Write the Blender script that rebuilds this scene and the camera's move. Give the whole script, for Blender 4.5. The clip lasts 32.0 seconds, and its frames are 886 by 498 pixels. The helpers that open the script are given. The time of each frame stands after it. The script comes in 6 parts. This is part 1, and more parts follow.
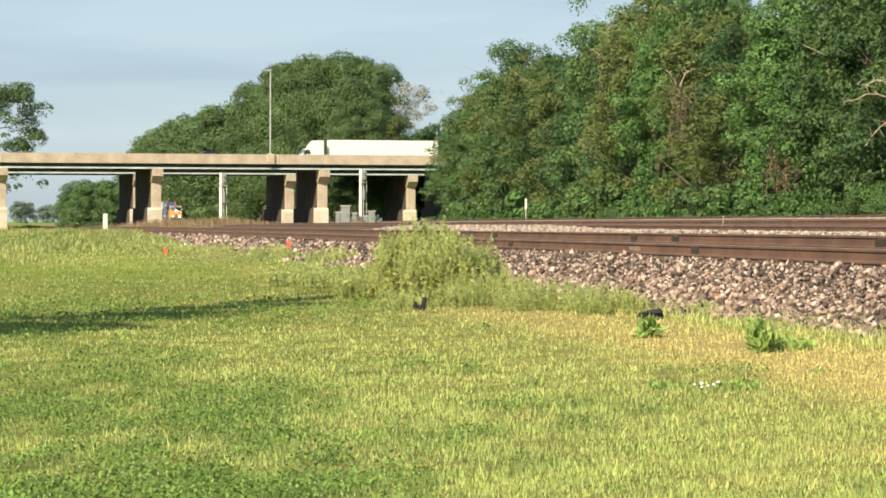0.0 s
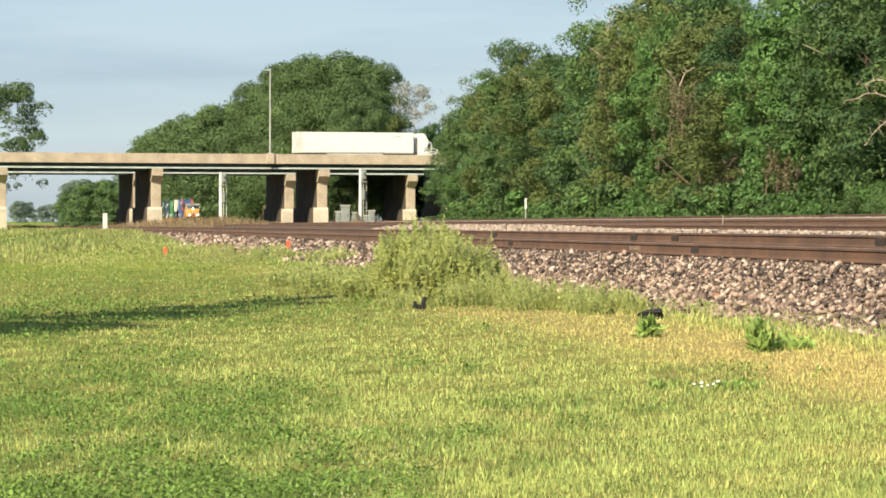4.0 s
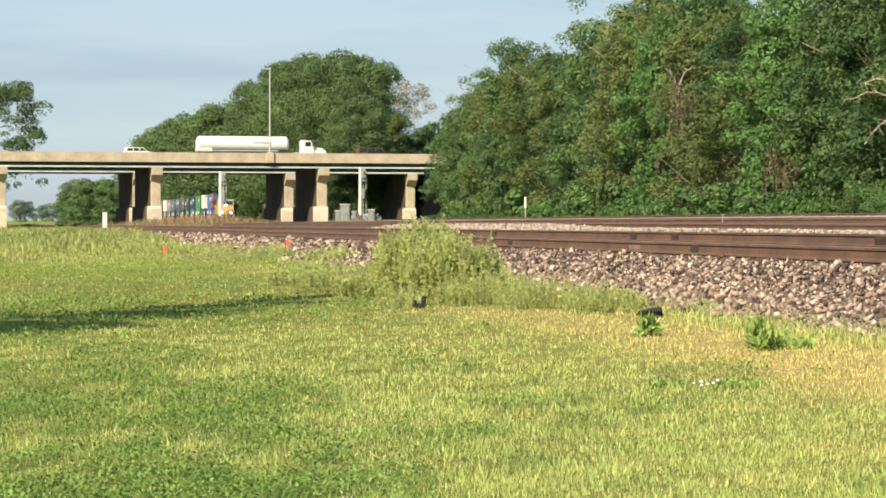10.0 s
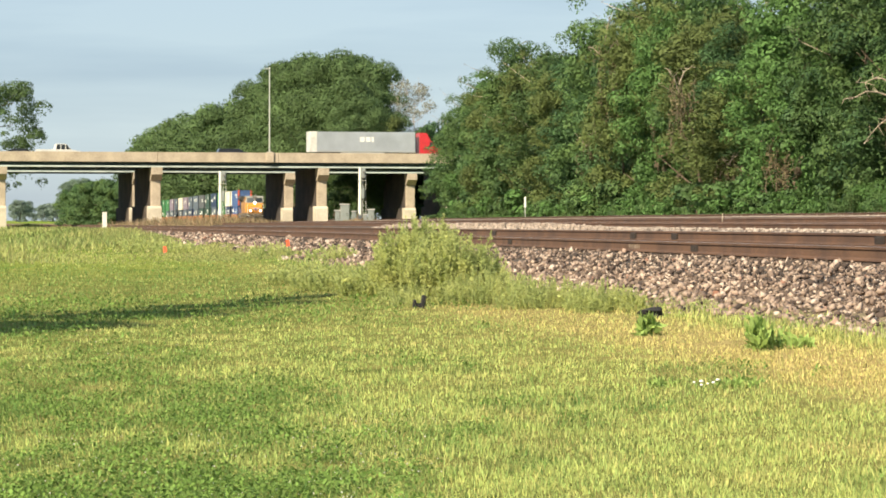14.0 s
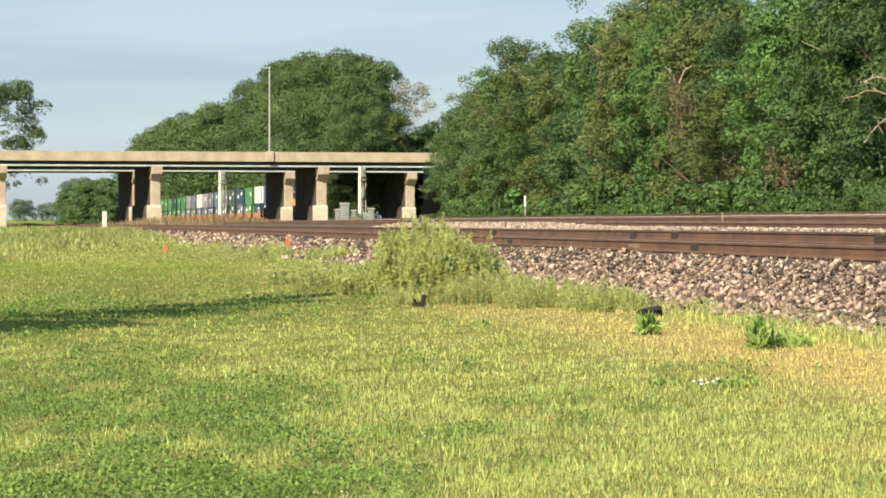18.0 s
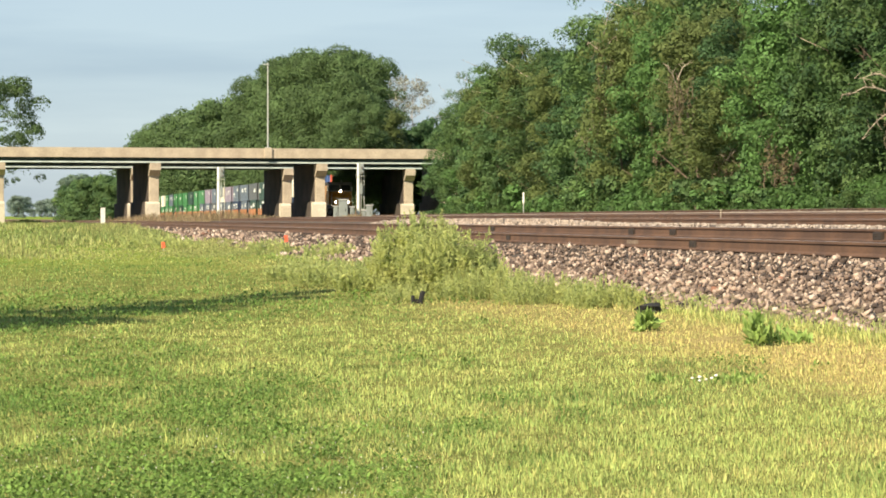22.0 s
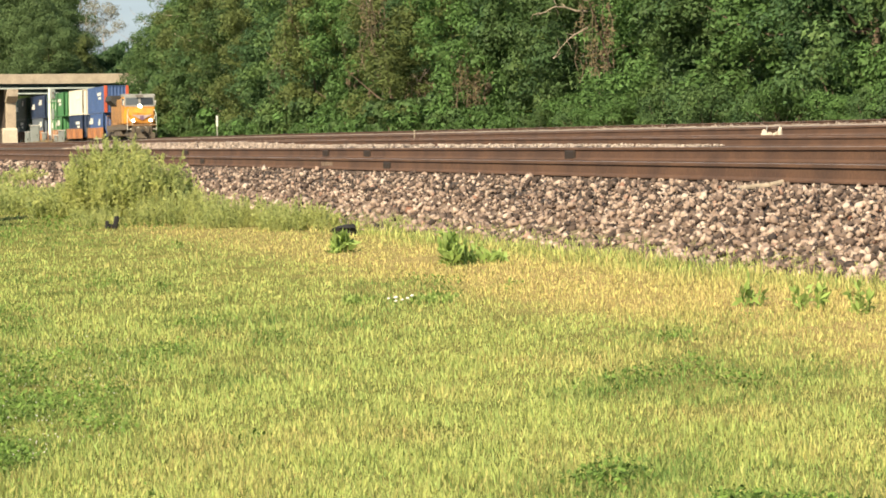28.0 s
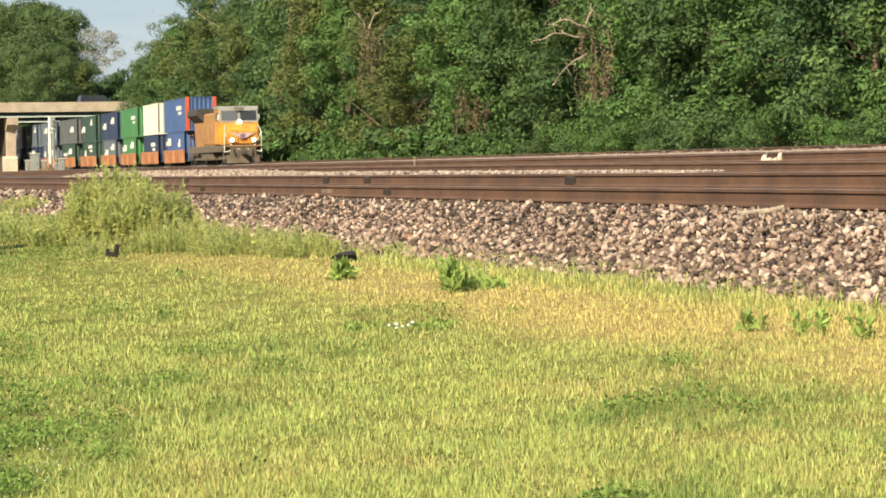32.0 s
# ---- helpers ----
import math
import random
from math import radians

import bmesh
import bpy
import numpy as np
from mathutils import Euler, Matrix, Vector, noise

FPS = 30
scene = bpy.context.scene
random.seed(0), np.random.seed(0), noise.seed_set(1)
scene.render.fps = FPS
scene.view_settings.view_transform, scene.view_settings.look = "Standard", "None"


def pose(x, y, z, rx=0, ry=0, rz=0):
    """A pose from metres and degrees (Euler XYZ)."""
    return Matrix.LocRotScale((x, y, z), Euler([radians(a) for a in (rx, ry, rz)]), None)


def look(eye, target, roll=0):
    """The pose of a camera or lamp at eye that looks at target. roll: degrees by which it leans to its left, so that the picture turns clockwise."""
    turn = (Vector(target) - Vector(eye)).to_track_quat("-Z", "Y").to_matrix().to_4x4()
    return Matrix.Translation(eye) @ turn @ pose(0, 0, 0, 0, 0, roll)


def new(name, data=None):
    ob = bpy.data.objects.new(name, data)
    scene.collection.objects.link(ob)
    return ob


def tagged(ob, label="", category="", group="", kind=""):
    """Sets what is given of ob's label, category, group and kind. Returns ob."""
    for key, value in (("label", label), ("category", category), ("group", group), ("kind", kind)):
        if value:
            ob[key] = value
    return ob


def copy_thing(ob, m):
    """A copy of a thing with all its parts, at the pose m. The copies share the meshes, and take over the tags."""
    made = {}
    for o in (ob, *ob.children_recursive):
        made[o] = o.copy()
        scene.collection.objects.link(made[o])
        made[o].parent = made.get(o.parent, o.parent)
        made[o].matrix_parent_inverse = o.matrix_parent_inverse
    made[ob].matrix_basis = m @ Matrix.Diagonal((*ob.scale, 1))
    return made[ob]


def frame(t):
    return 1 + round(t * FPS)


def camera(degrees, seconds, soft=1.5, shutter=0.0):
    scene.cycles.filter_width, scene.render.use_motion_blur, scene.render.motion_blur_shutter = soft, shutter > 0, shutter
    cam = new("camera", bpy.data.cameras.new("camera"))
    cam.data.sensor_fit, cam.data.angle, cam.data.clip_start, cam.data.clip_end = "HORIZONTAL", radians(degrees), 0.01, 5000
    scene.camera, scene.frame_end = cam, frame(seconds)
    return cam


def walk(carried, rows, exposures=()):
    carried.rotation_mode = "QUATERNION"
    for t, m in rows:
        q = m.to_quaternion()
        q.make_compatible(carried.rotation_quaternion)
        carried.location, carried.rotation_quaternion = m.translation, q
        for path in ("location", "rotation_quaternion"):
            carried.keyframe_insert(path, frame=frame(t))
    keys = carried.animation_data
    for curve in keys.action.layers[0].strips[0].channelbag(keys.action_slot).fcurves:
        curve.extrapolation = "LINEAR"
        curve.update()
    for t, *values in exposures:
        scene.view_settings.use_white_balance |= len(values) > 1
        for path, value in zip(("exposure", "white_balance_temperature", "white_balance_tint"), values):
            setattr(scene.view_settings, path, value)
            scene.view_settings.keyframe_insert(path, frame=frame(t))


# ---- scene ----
EYE = 1.4
cam = camera(16.83, 32.0, soft=1.8)
walk(cam, [
    (0, pose(0, 0, EYE, 89.554, -0.080, 0.014)),
    (1.5, pose(0, 0, EYE, 89.550, -0.016, 0.015)),
    (3.5, pose(0, 0, EYE, 89.547, -0.056, 0.012)),
    (5.5, pose(0, 0, EYE, 89.538, -0.066, 0.008)),
    (7.5, pose(0, 0, EYE, 89.535, 0.004, 0.002)),
    (9.5, pose(0, 0, EYE, 89.528, -0.055, 0.005)),
    (12, pose(0, 0, EYE, 89.519, 0.004, 0.001)),
    (14.5, pose(0, 0, EYE, 89.517, -0.007, 0.001)),
    (16.5, pose(0, 0, EYE, 89.503, -0.002, 0.000)),
    (19, pose(0, 0, EYE, 89.501, -0.001, -0.001)),
    (20, pose(0, 0, EYE, 89.500, 0.002, -0.001)),
    (20.5, pose(0, 0, EYE, 89.500, -0.006, -0.001)),
    (21, pose(0, 0, EYE, 89.183, -0.071, -0.046)),
    (21.5, pose(0, 0, EYE, 89.324, -0.080, -0.077)),
    (22, pose(0, 0, EYE, 89.435, -0.013, -0.031)),
    (22.5, pose(0, 0, EYE, 89.320, 0.206, 0.087)),
    (23, pose(0, 0, EYE, 89.152, 0.195, -0.201)),
    (23.5, pose(0, 0, EYE, 88.625, -0.077, -0.507)),
    (24, pose(0, 0, EYE, 88.846, -0.089, -0.623)),
    (24.5, pose(0, 0, EYE, 89.211, -0.269, -0.971)),
    (25, pose(0, 0, EYE, 89.099, -0.363, -1.852)),
    (25.5, pose(0, 0, EYE, 88.559, -0.163, -3.149)),
    (26, pose(0, 0, EYE, 87.874, 0.010, -4.544)),
    (26.5, pose(0, 0, EYE, 87.292, 0.558, -5.319)),
    (28.5, pose(0, 0, EYE, 88.065, 0.772, -5.930)),
    (29, pose(0, 0, EYE, 88.080, 0.833, -5.925)),
    (29.5, pose(0, 0, EYE, 88.081, 0.768, -5.930)),
    (30, pose(0, 0, EYE, 88.164, 0.774, -5.913)),
    (30.5, pose(0, 0, EYE, 88.168, 0.694, -5.847)),
    (31, pose(0, 0, EYE, 88.250, 0.775, -5.715)),
    (31.5, pose(0, 0, EYE, 88.465, 0.654, -5.748)),
    (32, pose(0, 0, EYE, 88.422, 0.998, -5.876)),
], exposures=[(0, 0.94, 6500, 10), (24, 0.94, 6500, 10), (26.5, 0.88, 6750, 12), (32, 0.88, 6750, 12)])

# ---- light ----
SUN_AZ, SUN_EL = 37.0, 35.0   # degrees left of straight behind the viewer, and above the horizon
world = bpy.data.worlds.new("world")
scene.world = world
world.use_nodes = True
wn = world.node_tree
sky = wn.nodes.new("ShaderNodeTexSky")
sky.sky_type, sky.sun_disc = "NISHITA", False
sky.sun_elevation, sky.sun_rotation = radians(SUN_EL), radians(180 + SUN_AZ)
sky.air_density, sky.dust_density, sky.ozone_density = 1.0, 0.3, 3.0
haze = wn.nodes.new("ShaderNodeMix")
haze.data_type = "RGBA"
haze.inputs["Factor"].default_value = 0.75
wn.links.new(sky.outputs[0], haze.inputs["A"])
# thin, even cloud: drawn-out soft streaks of slightly different brightness
coord, squeeze, streaks, tone = (wn.nodes.new(k) for k in ("ShaderNodeTexCoord", "ShaderNodeMapping", "ShaderNodeTexNoise", "ShaderNodeMix"))
squeeze.inputs["Scale"].default_value = (3.0, 3.0, 30.0)
streaks.inputs["Scale"].default_value, streaks.inputs["Detail"].default_value = 1.6, 5
tone.data_type = "RGBA"
tone.inputs["A"].default_value, tone.inputs["B"].default_value = (2.75, 3.6, 4.55, 1), (3.8, 4.7, 5.4, 1)
wn.links.new(coord.outputs["Generated"], squeeze.inputs["Vector"])
wn.links.new(squeeze.outputs["Vector"], streaks.inputs["Vector"])
spread = wn.nodes.new("ShaderNodeMapRange")
spread.inputs["From Min"].default_value, spread.inputs["From Max"].default_value = 0.36, 0.6
wn.links.new(streaks.outputs["Fac"], spread.inputs["Value"])
wn.links.new(spread.outputs["Result"], tone.inputs["Factor"])
wn.links.new(tone.outputs["Result"], haze.inputs["B"])
wn.links.new(haze.outputs["Result"], wn.nodes["Background"].inputs[0])
wn.nodes["Background"].inputs[1].default_value = 0.072
sun = new("sun", bpy.data.lights.new("sun", "SUN"))
sun.data.energy, sun.data.angle, sun.data.color = 5.0, radians(0.6), (1.0, 0.86, 0.62)
a, e = radians(SUN_AZ), radians(SUN_EL)
SUN_DIR = Vector((-math.sin(a) * math.cos(e), -math.cos(a) * math.cos(e), math.sin(e)))
sun.matrix_world = look(SUN_DIR * 50, (0, 0, 0))


# ---- materials ----
def mat(name, base, rough=0.7, metal=0.0, var=0.25, scale=3.0, fine=40.0, bump=0.2, other=None, island=0.0, emit=None, per_object=0.0, coat=0.0, through_light=0.0):
    """A node material: base colour, broken up at two scales (metres), with relief."""
    m = bpy.data.materials.new(name)
    m.use_nodes = True
    nt = m.node_tree
    n, l = nt.nodes, nt.links
    b = n["Principled BSDF"]
    b.inputs["Roughness"].default_value, b.inputs["Metallic"].default_value = rough, metal
    b.inputs["Coat Weight"].default_value = coat
    geo = n.new("ShaderNodeNewGeometry")
    pos = n.new("ShaderNodeTexCoord")
    big, small = n.new("ShaderNodeTexNoise"), n.new("ShaderNodeTexNoise")
    big.inputs["Scale"].default_value, small.inputs["Scale"].default_value = scale, fine
    big.inputs["Detail"].default_value, small.inputs["Detail"].default_value = 4, 3
    for t in (big, small):
        l.new(pos.outputs["Object"], t.inputs["Vector"])
    dark = other or tuple(c * (1 - var) for c in base)
    mix = n.new("ShaderNodeMix")
    mix.data_type = "RGBA"
    mix.inputs["A"].default_value, mix.inputs["B"].default_value = (*dark, 1), (*base, 1)
    ramp = n.new("ShaderNodeValToRGB")
    ramp.color_ramp.elements[0].position, ramp.color_ramp.elements[1].position = 0.36, 0.62
    l.new(big.outputs["Fac"], ramp.inputs["Fac"])
    l.new(ramp.outputs["Color"], mix.inputs["Factor"])
    hsv = n.new("ShaderNodeHueSaturation")
    l.new(mix.outputs["Result"], hsv.inputs["Color"])
    mr = n.new("ShaderNodeMapRange")
    mr.inputs["To Min"].default_value, mr.inputs["To Max"].default_value = 1 - var * 0.8, 1 + var * 0.8
    mr.inputs["From Min"].default_value, mr.inputs["From Max"].default_value = 0.25, 0.75
    last = small.outputs["Fac"]
    l.new(last, mr.inputs["Value"])
    val = mr.outputs["Result"]
    for amount, source in ((island, geo.outputs["Random Per Island"]), (per_object, None)):
        if amount:
            if source is None:
                source = n.new("ShaderNodeObjectInfo").outputs["Random"]
            r = n.new("ShaderNodeMapRange")
            r.inputs["To Min"].default_value, r.inputs["To Max"].default_value = 1 - amount, 1 + amount
            l.new(source, r.inputs["Value"])
            mul = n.new("ShaderNodeMath")
            mul.operation = "MULTIPLY"
            l.new(val, mul.inputs[0])
            l.new(r.outputs["Result"], mul.inputs[1])
            val = mul.outputs[0]
    l.new(val, hsv.inputs["Value"])
    l.new(hsv.outputs["Color"], b.inputs["Base Color"])
    if bump:
        bp = n.new("ShaderNodeBump")
        bp.inputs["Strength"].default_value, bp.inputs["Distance"].default_value = bump, 0.03
        l.new(small.outputs["Fac"], bp.inputs["Height"])
        l.new(bp.outputs["Normal"], b.inputs["Normal"])
    if emit:
        b.inputs["Emission Color"].default_value = (*emit[0], 1)
        b.inputs["Emission Strength"].default_value = emit[1]
    if through_light:
        b.inputs["Specular IOR Level"].default_value = 0.15
        tr = n.new("ShaderNodeBsdfTranslucent")
        add = n.new("ShaderNodeMixShader")
        add.inputs["Fac"].default_value = through_light
        l.new(hsv.outputs["Color"], tr.inputs["Color"])
        l.new(b.outputs["BSDF"], add.inputs[1])
        l.new(tr.outputs["BSDF"], add.inputs[2])
        l.new(add.outputs[0], n["Material Output"].inputs["Surface"])
    return m


CONCRETE = mat("concrete", (0.44, 0.37, 0.285), 0.85, var=0.22, scale=0.6, fine=5, bump=0.3)
CONCRETE_PALE = mat("pale_concrete", (0.58, 0.52, 0.42), 0.85, var=0.22, scale=0.5, fine=6, bump=0.3)
# concrete with the deep shade under the decks put into its colour
SHADE_CONCRETE = mat("shade_concrete", (0.075, 0.058, 0.047), 0.9, var=0.3, scale=0.4, fine=4, bump=0.3, other=(0.035, 0.03, 0.028))
ASPHALT = mat("asphalt", (0.06, 0.06, 0.06), 0.9)
GIRDER = mat("girder_paint", (0.03, 0.055, 0.048), 0.55, var=0.3, scale=0.4)
FLANGE = mat("flange_paint", (0.55, 0.63, 0.60), 0.5, var=0.25, scale=0.5)
RUST = mat("rail_rust", (0.115, 0.06, 0.036), 0.85, var=0.3, scale=1.2, fine=20, other=(0.07, 0.038, 0.026), bump=0.3)
BRIGHT_HEAD = mat("polished_rail_head", (0.60, 0.51, 0.44), 0.35, metal=0.3, var=0.2, scale=2.0)
RAILHEAD = mat("rail_head", (0.50, 0.44, 0.41), 0.35, metal=0.6, var=0.3, scale=2.0)
TIE = mat("tie_wood", (0.085, 0.06, 0.045), 0.9, var=0.4, scale=3, fine=30, per_object=0.3)
# bed coloured dark to stand in for shadow in the gaps between stones
BED = mat("ballast_bed", (0.075, 0.055, 0.042), 0.95, var=0.5, scale=9.0, fine=14, bump=1.0)
BARK = mat("bark", (0.16, 0.12, 0.085), 0.95, var=0.4, scale=2, fine=14, bump=0.6)
DEADWOOD = mat("dead_wood", (0.42, 0.35, 0.27), 0.95, var=0.4, scale=2, fine=14)
LEAF = mat("leaf", (0.09, 0.148, 0.047), 0.55, var=0.25, scale=0.3, fine=1.2, island=0.25, per_object=0.22, other=(0.058, 0.115, 0.047), bump=0, through_light=0.2)
LEAF_DARK = mat("leaf_dark", (0.054, 0.108, 0.043), 0.55, var=0.25, scale=0.3, fine=1.2, island=0.25, per_object=0.2, bump=0, through_light=0.2)
LEAF_BRIGHT = mat("leaf_bright", (0.092, 0.18, 0.054), 0.55, var=0.25, scale=0.3, fine=1.2, island=0.25, per_object=0.2, bump=0, through_light=0.2)
LEAF_PALE = mat("leaf_pale", (0.114, 0.15, 0.049), 0.6, var=0.25, scale=0.3, fine=1.2, island=0.25, per_object=0.12, bump=0, through_light=0.2)
# distance haze is mixed into the next three leaf colours, stronger each time
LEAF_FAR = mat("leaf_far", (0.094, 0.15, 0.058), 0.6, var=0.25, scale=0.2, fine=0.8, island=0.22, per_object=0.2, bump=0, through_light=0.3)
LEAF_HAZE = mat("leaf_haze", (0.175, 0.245, 0.185), 0.7, var=0.15, scale=0.1, fine=0.5, island=0.1, per_object=0.15, bump=0, through_light=0.4)
LEAF_MIST = mat("leaf_mist", (0.22, 0.285, 0.25), 0.8, var=0.1, scale=0.1, fine=0.5, island=0.08, per_object=0.08, bump=0, through_light=0.4)
LEAF_DRY = mat("dry_leaf", (0.175, 0.145, 0.085), 0.8, var=0.3, scale=0.5, fine=2, island=0.3, bump=0, through_light=0.2)
STEEL = mat("galvanised_steel", (0.55, 0.55, 0.52), 0.45, metal=0.5, var=0.15, scale=1.5)
WHITE = mat("white_paint", (0.72, 0.72, 0.69), 0.4, var=0.06, scale=0.8, fine=5, bump=0.05)
DIRTY_WHITE = mat("dirty_white_paint", (0.62, 0.61, 0.57), 0.5, var=0.2, scale=0.8, fine=5, bump=0.05)
BLACK = mat("black_rubber", (0.02, 0.02, 0.02), 0.8, var=0.3)
DARK = mat("dark_metal", (0.05, 0.047, 0.043), 0.7, var=0.35, scale=1.5, fine=9)
# dark glass lightened by a sky reflection put into its base colour
SKY_TINT_GLASS = mat("sky_tint_glass", (0.09, 0.105, 0.115), 0.08, var=0.1, coat=1.0)
PALE_GREY = mat("pale_grey_paint", (0.27, 0.275, 0.26), 0.55, var=0.25, scale=0.9, fine=6)
GLASS = mat("dark_glass", (0.03, 0.035, 0.04), 0.08, var=0.1, coat=0.5)
RED = mat("red_paint", (0.52, 0.03, 0.035), 0.35, var=0.15, coat=0.3)
ARMOUR = mat("armour_yellow", (0.70, 0.32, 0.035), 0.5, var=0.25, scale=0.9, fine=6, other=(0.46, 0.21, 0.045))
ARMOUR_DIRTY = mat("dirty_armour_yellow", (0.38, 0.20, 0.07), 0.7, var=0.35, scale=0.9, fine=5, other=(0.27, 0.15, 0.07))
DUSTY = mat("dusty_steel", (0.135, 0.11, 0.082), 0.85, var=0.35, scale=1.5, fine=9)
LOCO_GREY = mat("locomotive_grey", (0.14, 0.13, 0.12), 0.6, var=0.3, scale=0.8, fine=6)
WELL = mat("well_car_orange", (0.42, 0.19, 0.08), 0.7, var=0.35, scale=0.7, fine=6, other=(0.26, 0.12, 0.06))
LAMP = mat("headlight", (1, 0.95, 0.85), 0.2, emit=((1.0, 0.86, 0.62), 14.0))
SKYBLUE = mat("sky_blue_panel", (0.03, 0.33, 0.62), 0.4, var=0.15, scale=0.5)
SILVER = mat("silver_panel", (0.60, 0.63, 0.66), 0.4, metal=0.6, var=0.15, scale=0.5)
TARP = mat("grey_tarp", (0.20, 0.19, 0.175), 0.75, var=0.3, scale=0.8, fine=6)
CORAL = mat("coral_marker", (0.75, 0.10, 0.04), 0.6, var=0.1)
CABINET = mat("cabinet_silver", (0.26, 0.29, 0.28), 0.45, metal=0.35, var=0.12, scale=1.2)
SIGN = mat("sign_white", (0.75, 0.76, 0.70), 0.5, var=0.12)
FABRIC = mat("black_fabric", (0.022, 0.022, 0.024), 0.95, var=0.3, bump=0.6)
PETAL = mat("petal", (0.78, 0.76, 0.72), 0.7, var=0.1, bump=0)


# ---- shape helpers ----
def part(name, bm, material, parent=None, label="", smooth=False):
    me = bpy.data.meshes.new(name)
    bm.to_mesh(me)
    bm.free()
    me.materials.append(material)
    if smooth:
        me.polygons.foreach_set("use_smooth", [True] * len(me.polygons))
    ob = new(name, me)
    ob.parent = parent
    if label:
        ob["label"] = label
    return ob


def mesh_from(name, verts, faces, material, smooth=False):
    me = bpy.data.meshes.new(name)
    me.from_pydata(verts, [], faces)
    me.materials.append(material)
    if smooth:
        me.polygons.foreach_set("use_smooth", [True] * len(me.polygons))
    return me


def arrays_mesh(name, co, tris, material):
    """A triangle mesh from arrays."""
    me = bpy.data.meshes.new(name)
    me.vertices.add(len(co))
    me.vertices.foreach_set("co", np.ascontiguousarray(co, dtype=np.float32).ravel())
    me.loops.add(tris.size)
    me.loops.foreach_set("vertex_index", np.ascontiguousarray(tris, dtype=np.int32).ravel())
    me.polygons.add(len(tris))
    me.polygons.foreach_set("loop_start", np.arange(0, tris.size, 3, dtype=np.int32))
    me.polygons.foreach_set("loop_total", np.full(len(tris), 3, dtype=np.int32))
    me.update(calc_edges=True)
    me.materials.append(material)
    return me


def box(bm, x0, x1, y0, y1, z0, z1, bevel=0.0):
    m = Matrix.LocRotScale(((x0 + x1) / 2, (y0 + y1) / 2, (z0 + z1) / 2), None, (abs(x1 - x0), abs(y1 - y0), abs(z1 - z0)))
    made = bmesh.ops.create_cube(bm, size=1, matrix=m)
    if bevel:
        edges = list({e for v in made["verts"] for e in v.link_edges})
        bmesh.ops.bevel(bm, geom=edges, offset=bevel, segments=2, affect="EDGES", profile=0.5)
    return bm


def boxes(*rows, bevel=0.0):
    bm = bmesh.new()
    for r in rows:
        box(bm, *r, bevel=bevel)
    return bm


def rod(bm, p, q, r0, r1=None, n=8):
    p, q = Vector(p), Vector(q)
    m = Matrix.Translation((p + q) / 2) @ (q - p).to_track_quat("Z", "Y").to_matrix().to_4x4()
    bmesh.ops.create_cone(bm, cap_ends=True, segments=n, radius1=r0, radius2=r0 if r1 is None else r1, depth=(q - p).length, matrix=m)
    return bm


def rods(*rows, n=8):
    bm = bmesh.new()
    for p, q, *r in rows:
        rod(bm, p, q, *r, n=n)
    return bm


def prism(bm, outline, axis, lo, hi):
    """An outline of 2D points drawn out along an axis from lo to hi. For x: (y, z); for y: (x, z); for z: (x, y)."""
    def at(p, t):
        return {"x": (t, p[0], p[1]), "y": (p[0], t, p[1]), "z": (p[0], p[1], t)}[axis]
    a = [bm.verts.new(at(p, lo)) for p in outline]
    b = [bm.verts.new(at(p, hi)) for p in outline]
    k = len(outline)
    bm.faces.new(a[::-1])
    bm.faces.new(b)
    for i in range(k):
        bm.faces.new((a[i], a[(i + 1) % k], b[(i + 1) % k], b[i]))
    bmesh.ops.recalc_face_normals(bm, faces=bm.faces)
    return bm


def thing(name, label, category, group="", kind="", at=None):
    ob = new(name)
    ob.empty_display_size = 0.2
    if at is not None:
        ob.matrix_world = at
    return tagged(ob, label, category, group, kind)


# ---- lines of the tracks ----
def line_a(y):
    """The nearer rail of the near track."""
    return 12.6 - 0.1505 * y - 5e-5 * np.maximum(0, y - 150) ** 2


def line_b(y):
    """The middle of the train's track."""
    y = np.asarray(y, float)
    k = np.clip(y, 315, 345) - 315
    return 4.9 + 0.007 * np.maximum(0, 265 - y) - 0.11 * (y - 265) - 0.040 * k * k / 60 - 0.040 * np.maximum(0, y - 345)


def line_c(y):
    """The middle of the siding beside the near track."""
    return line_a(y) + 11.45


RAIL_A, RAIL_B = EYE - 0.33, EYE + 0.43
def line_d(y):
    """The middle of the second siding."""
    return line_a(y) + 15.9


def rail_b(y):
    """The far track dips a little towards the camera."""
    return np.interp(y, [60, 90, 150, 210], [RAIL_B - 0.1, RAIL_B - 0.09, RAIL_B - 0.04, RAIL_B])


RAIL_D = EYE + 0.20
def rail_c(y):
    return np.interp(y, [40, 58, 78, 122, 240], [EYE - 0.07, EYE - 0.045, EYE, EYE + 0.04, EYE + 0.06])


def field(y):
    """The level of the meadow."""
    return 0.0013 * np.maximum(0, y - 40)


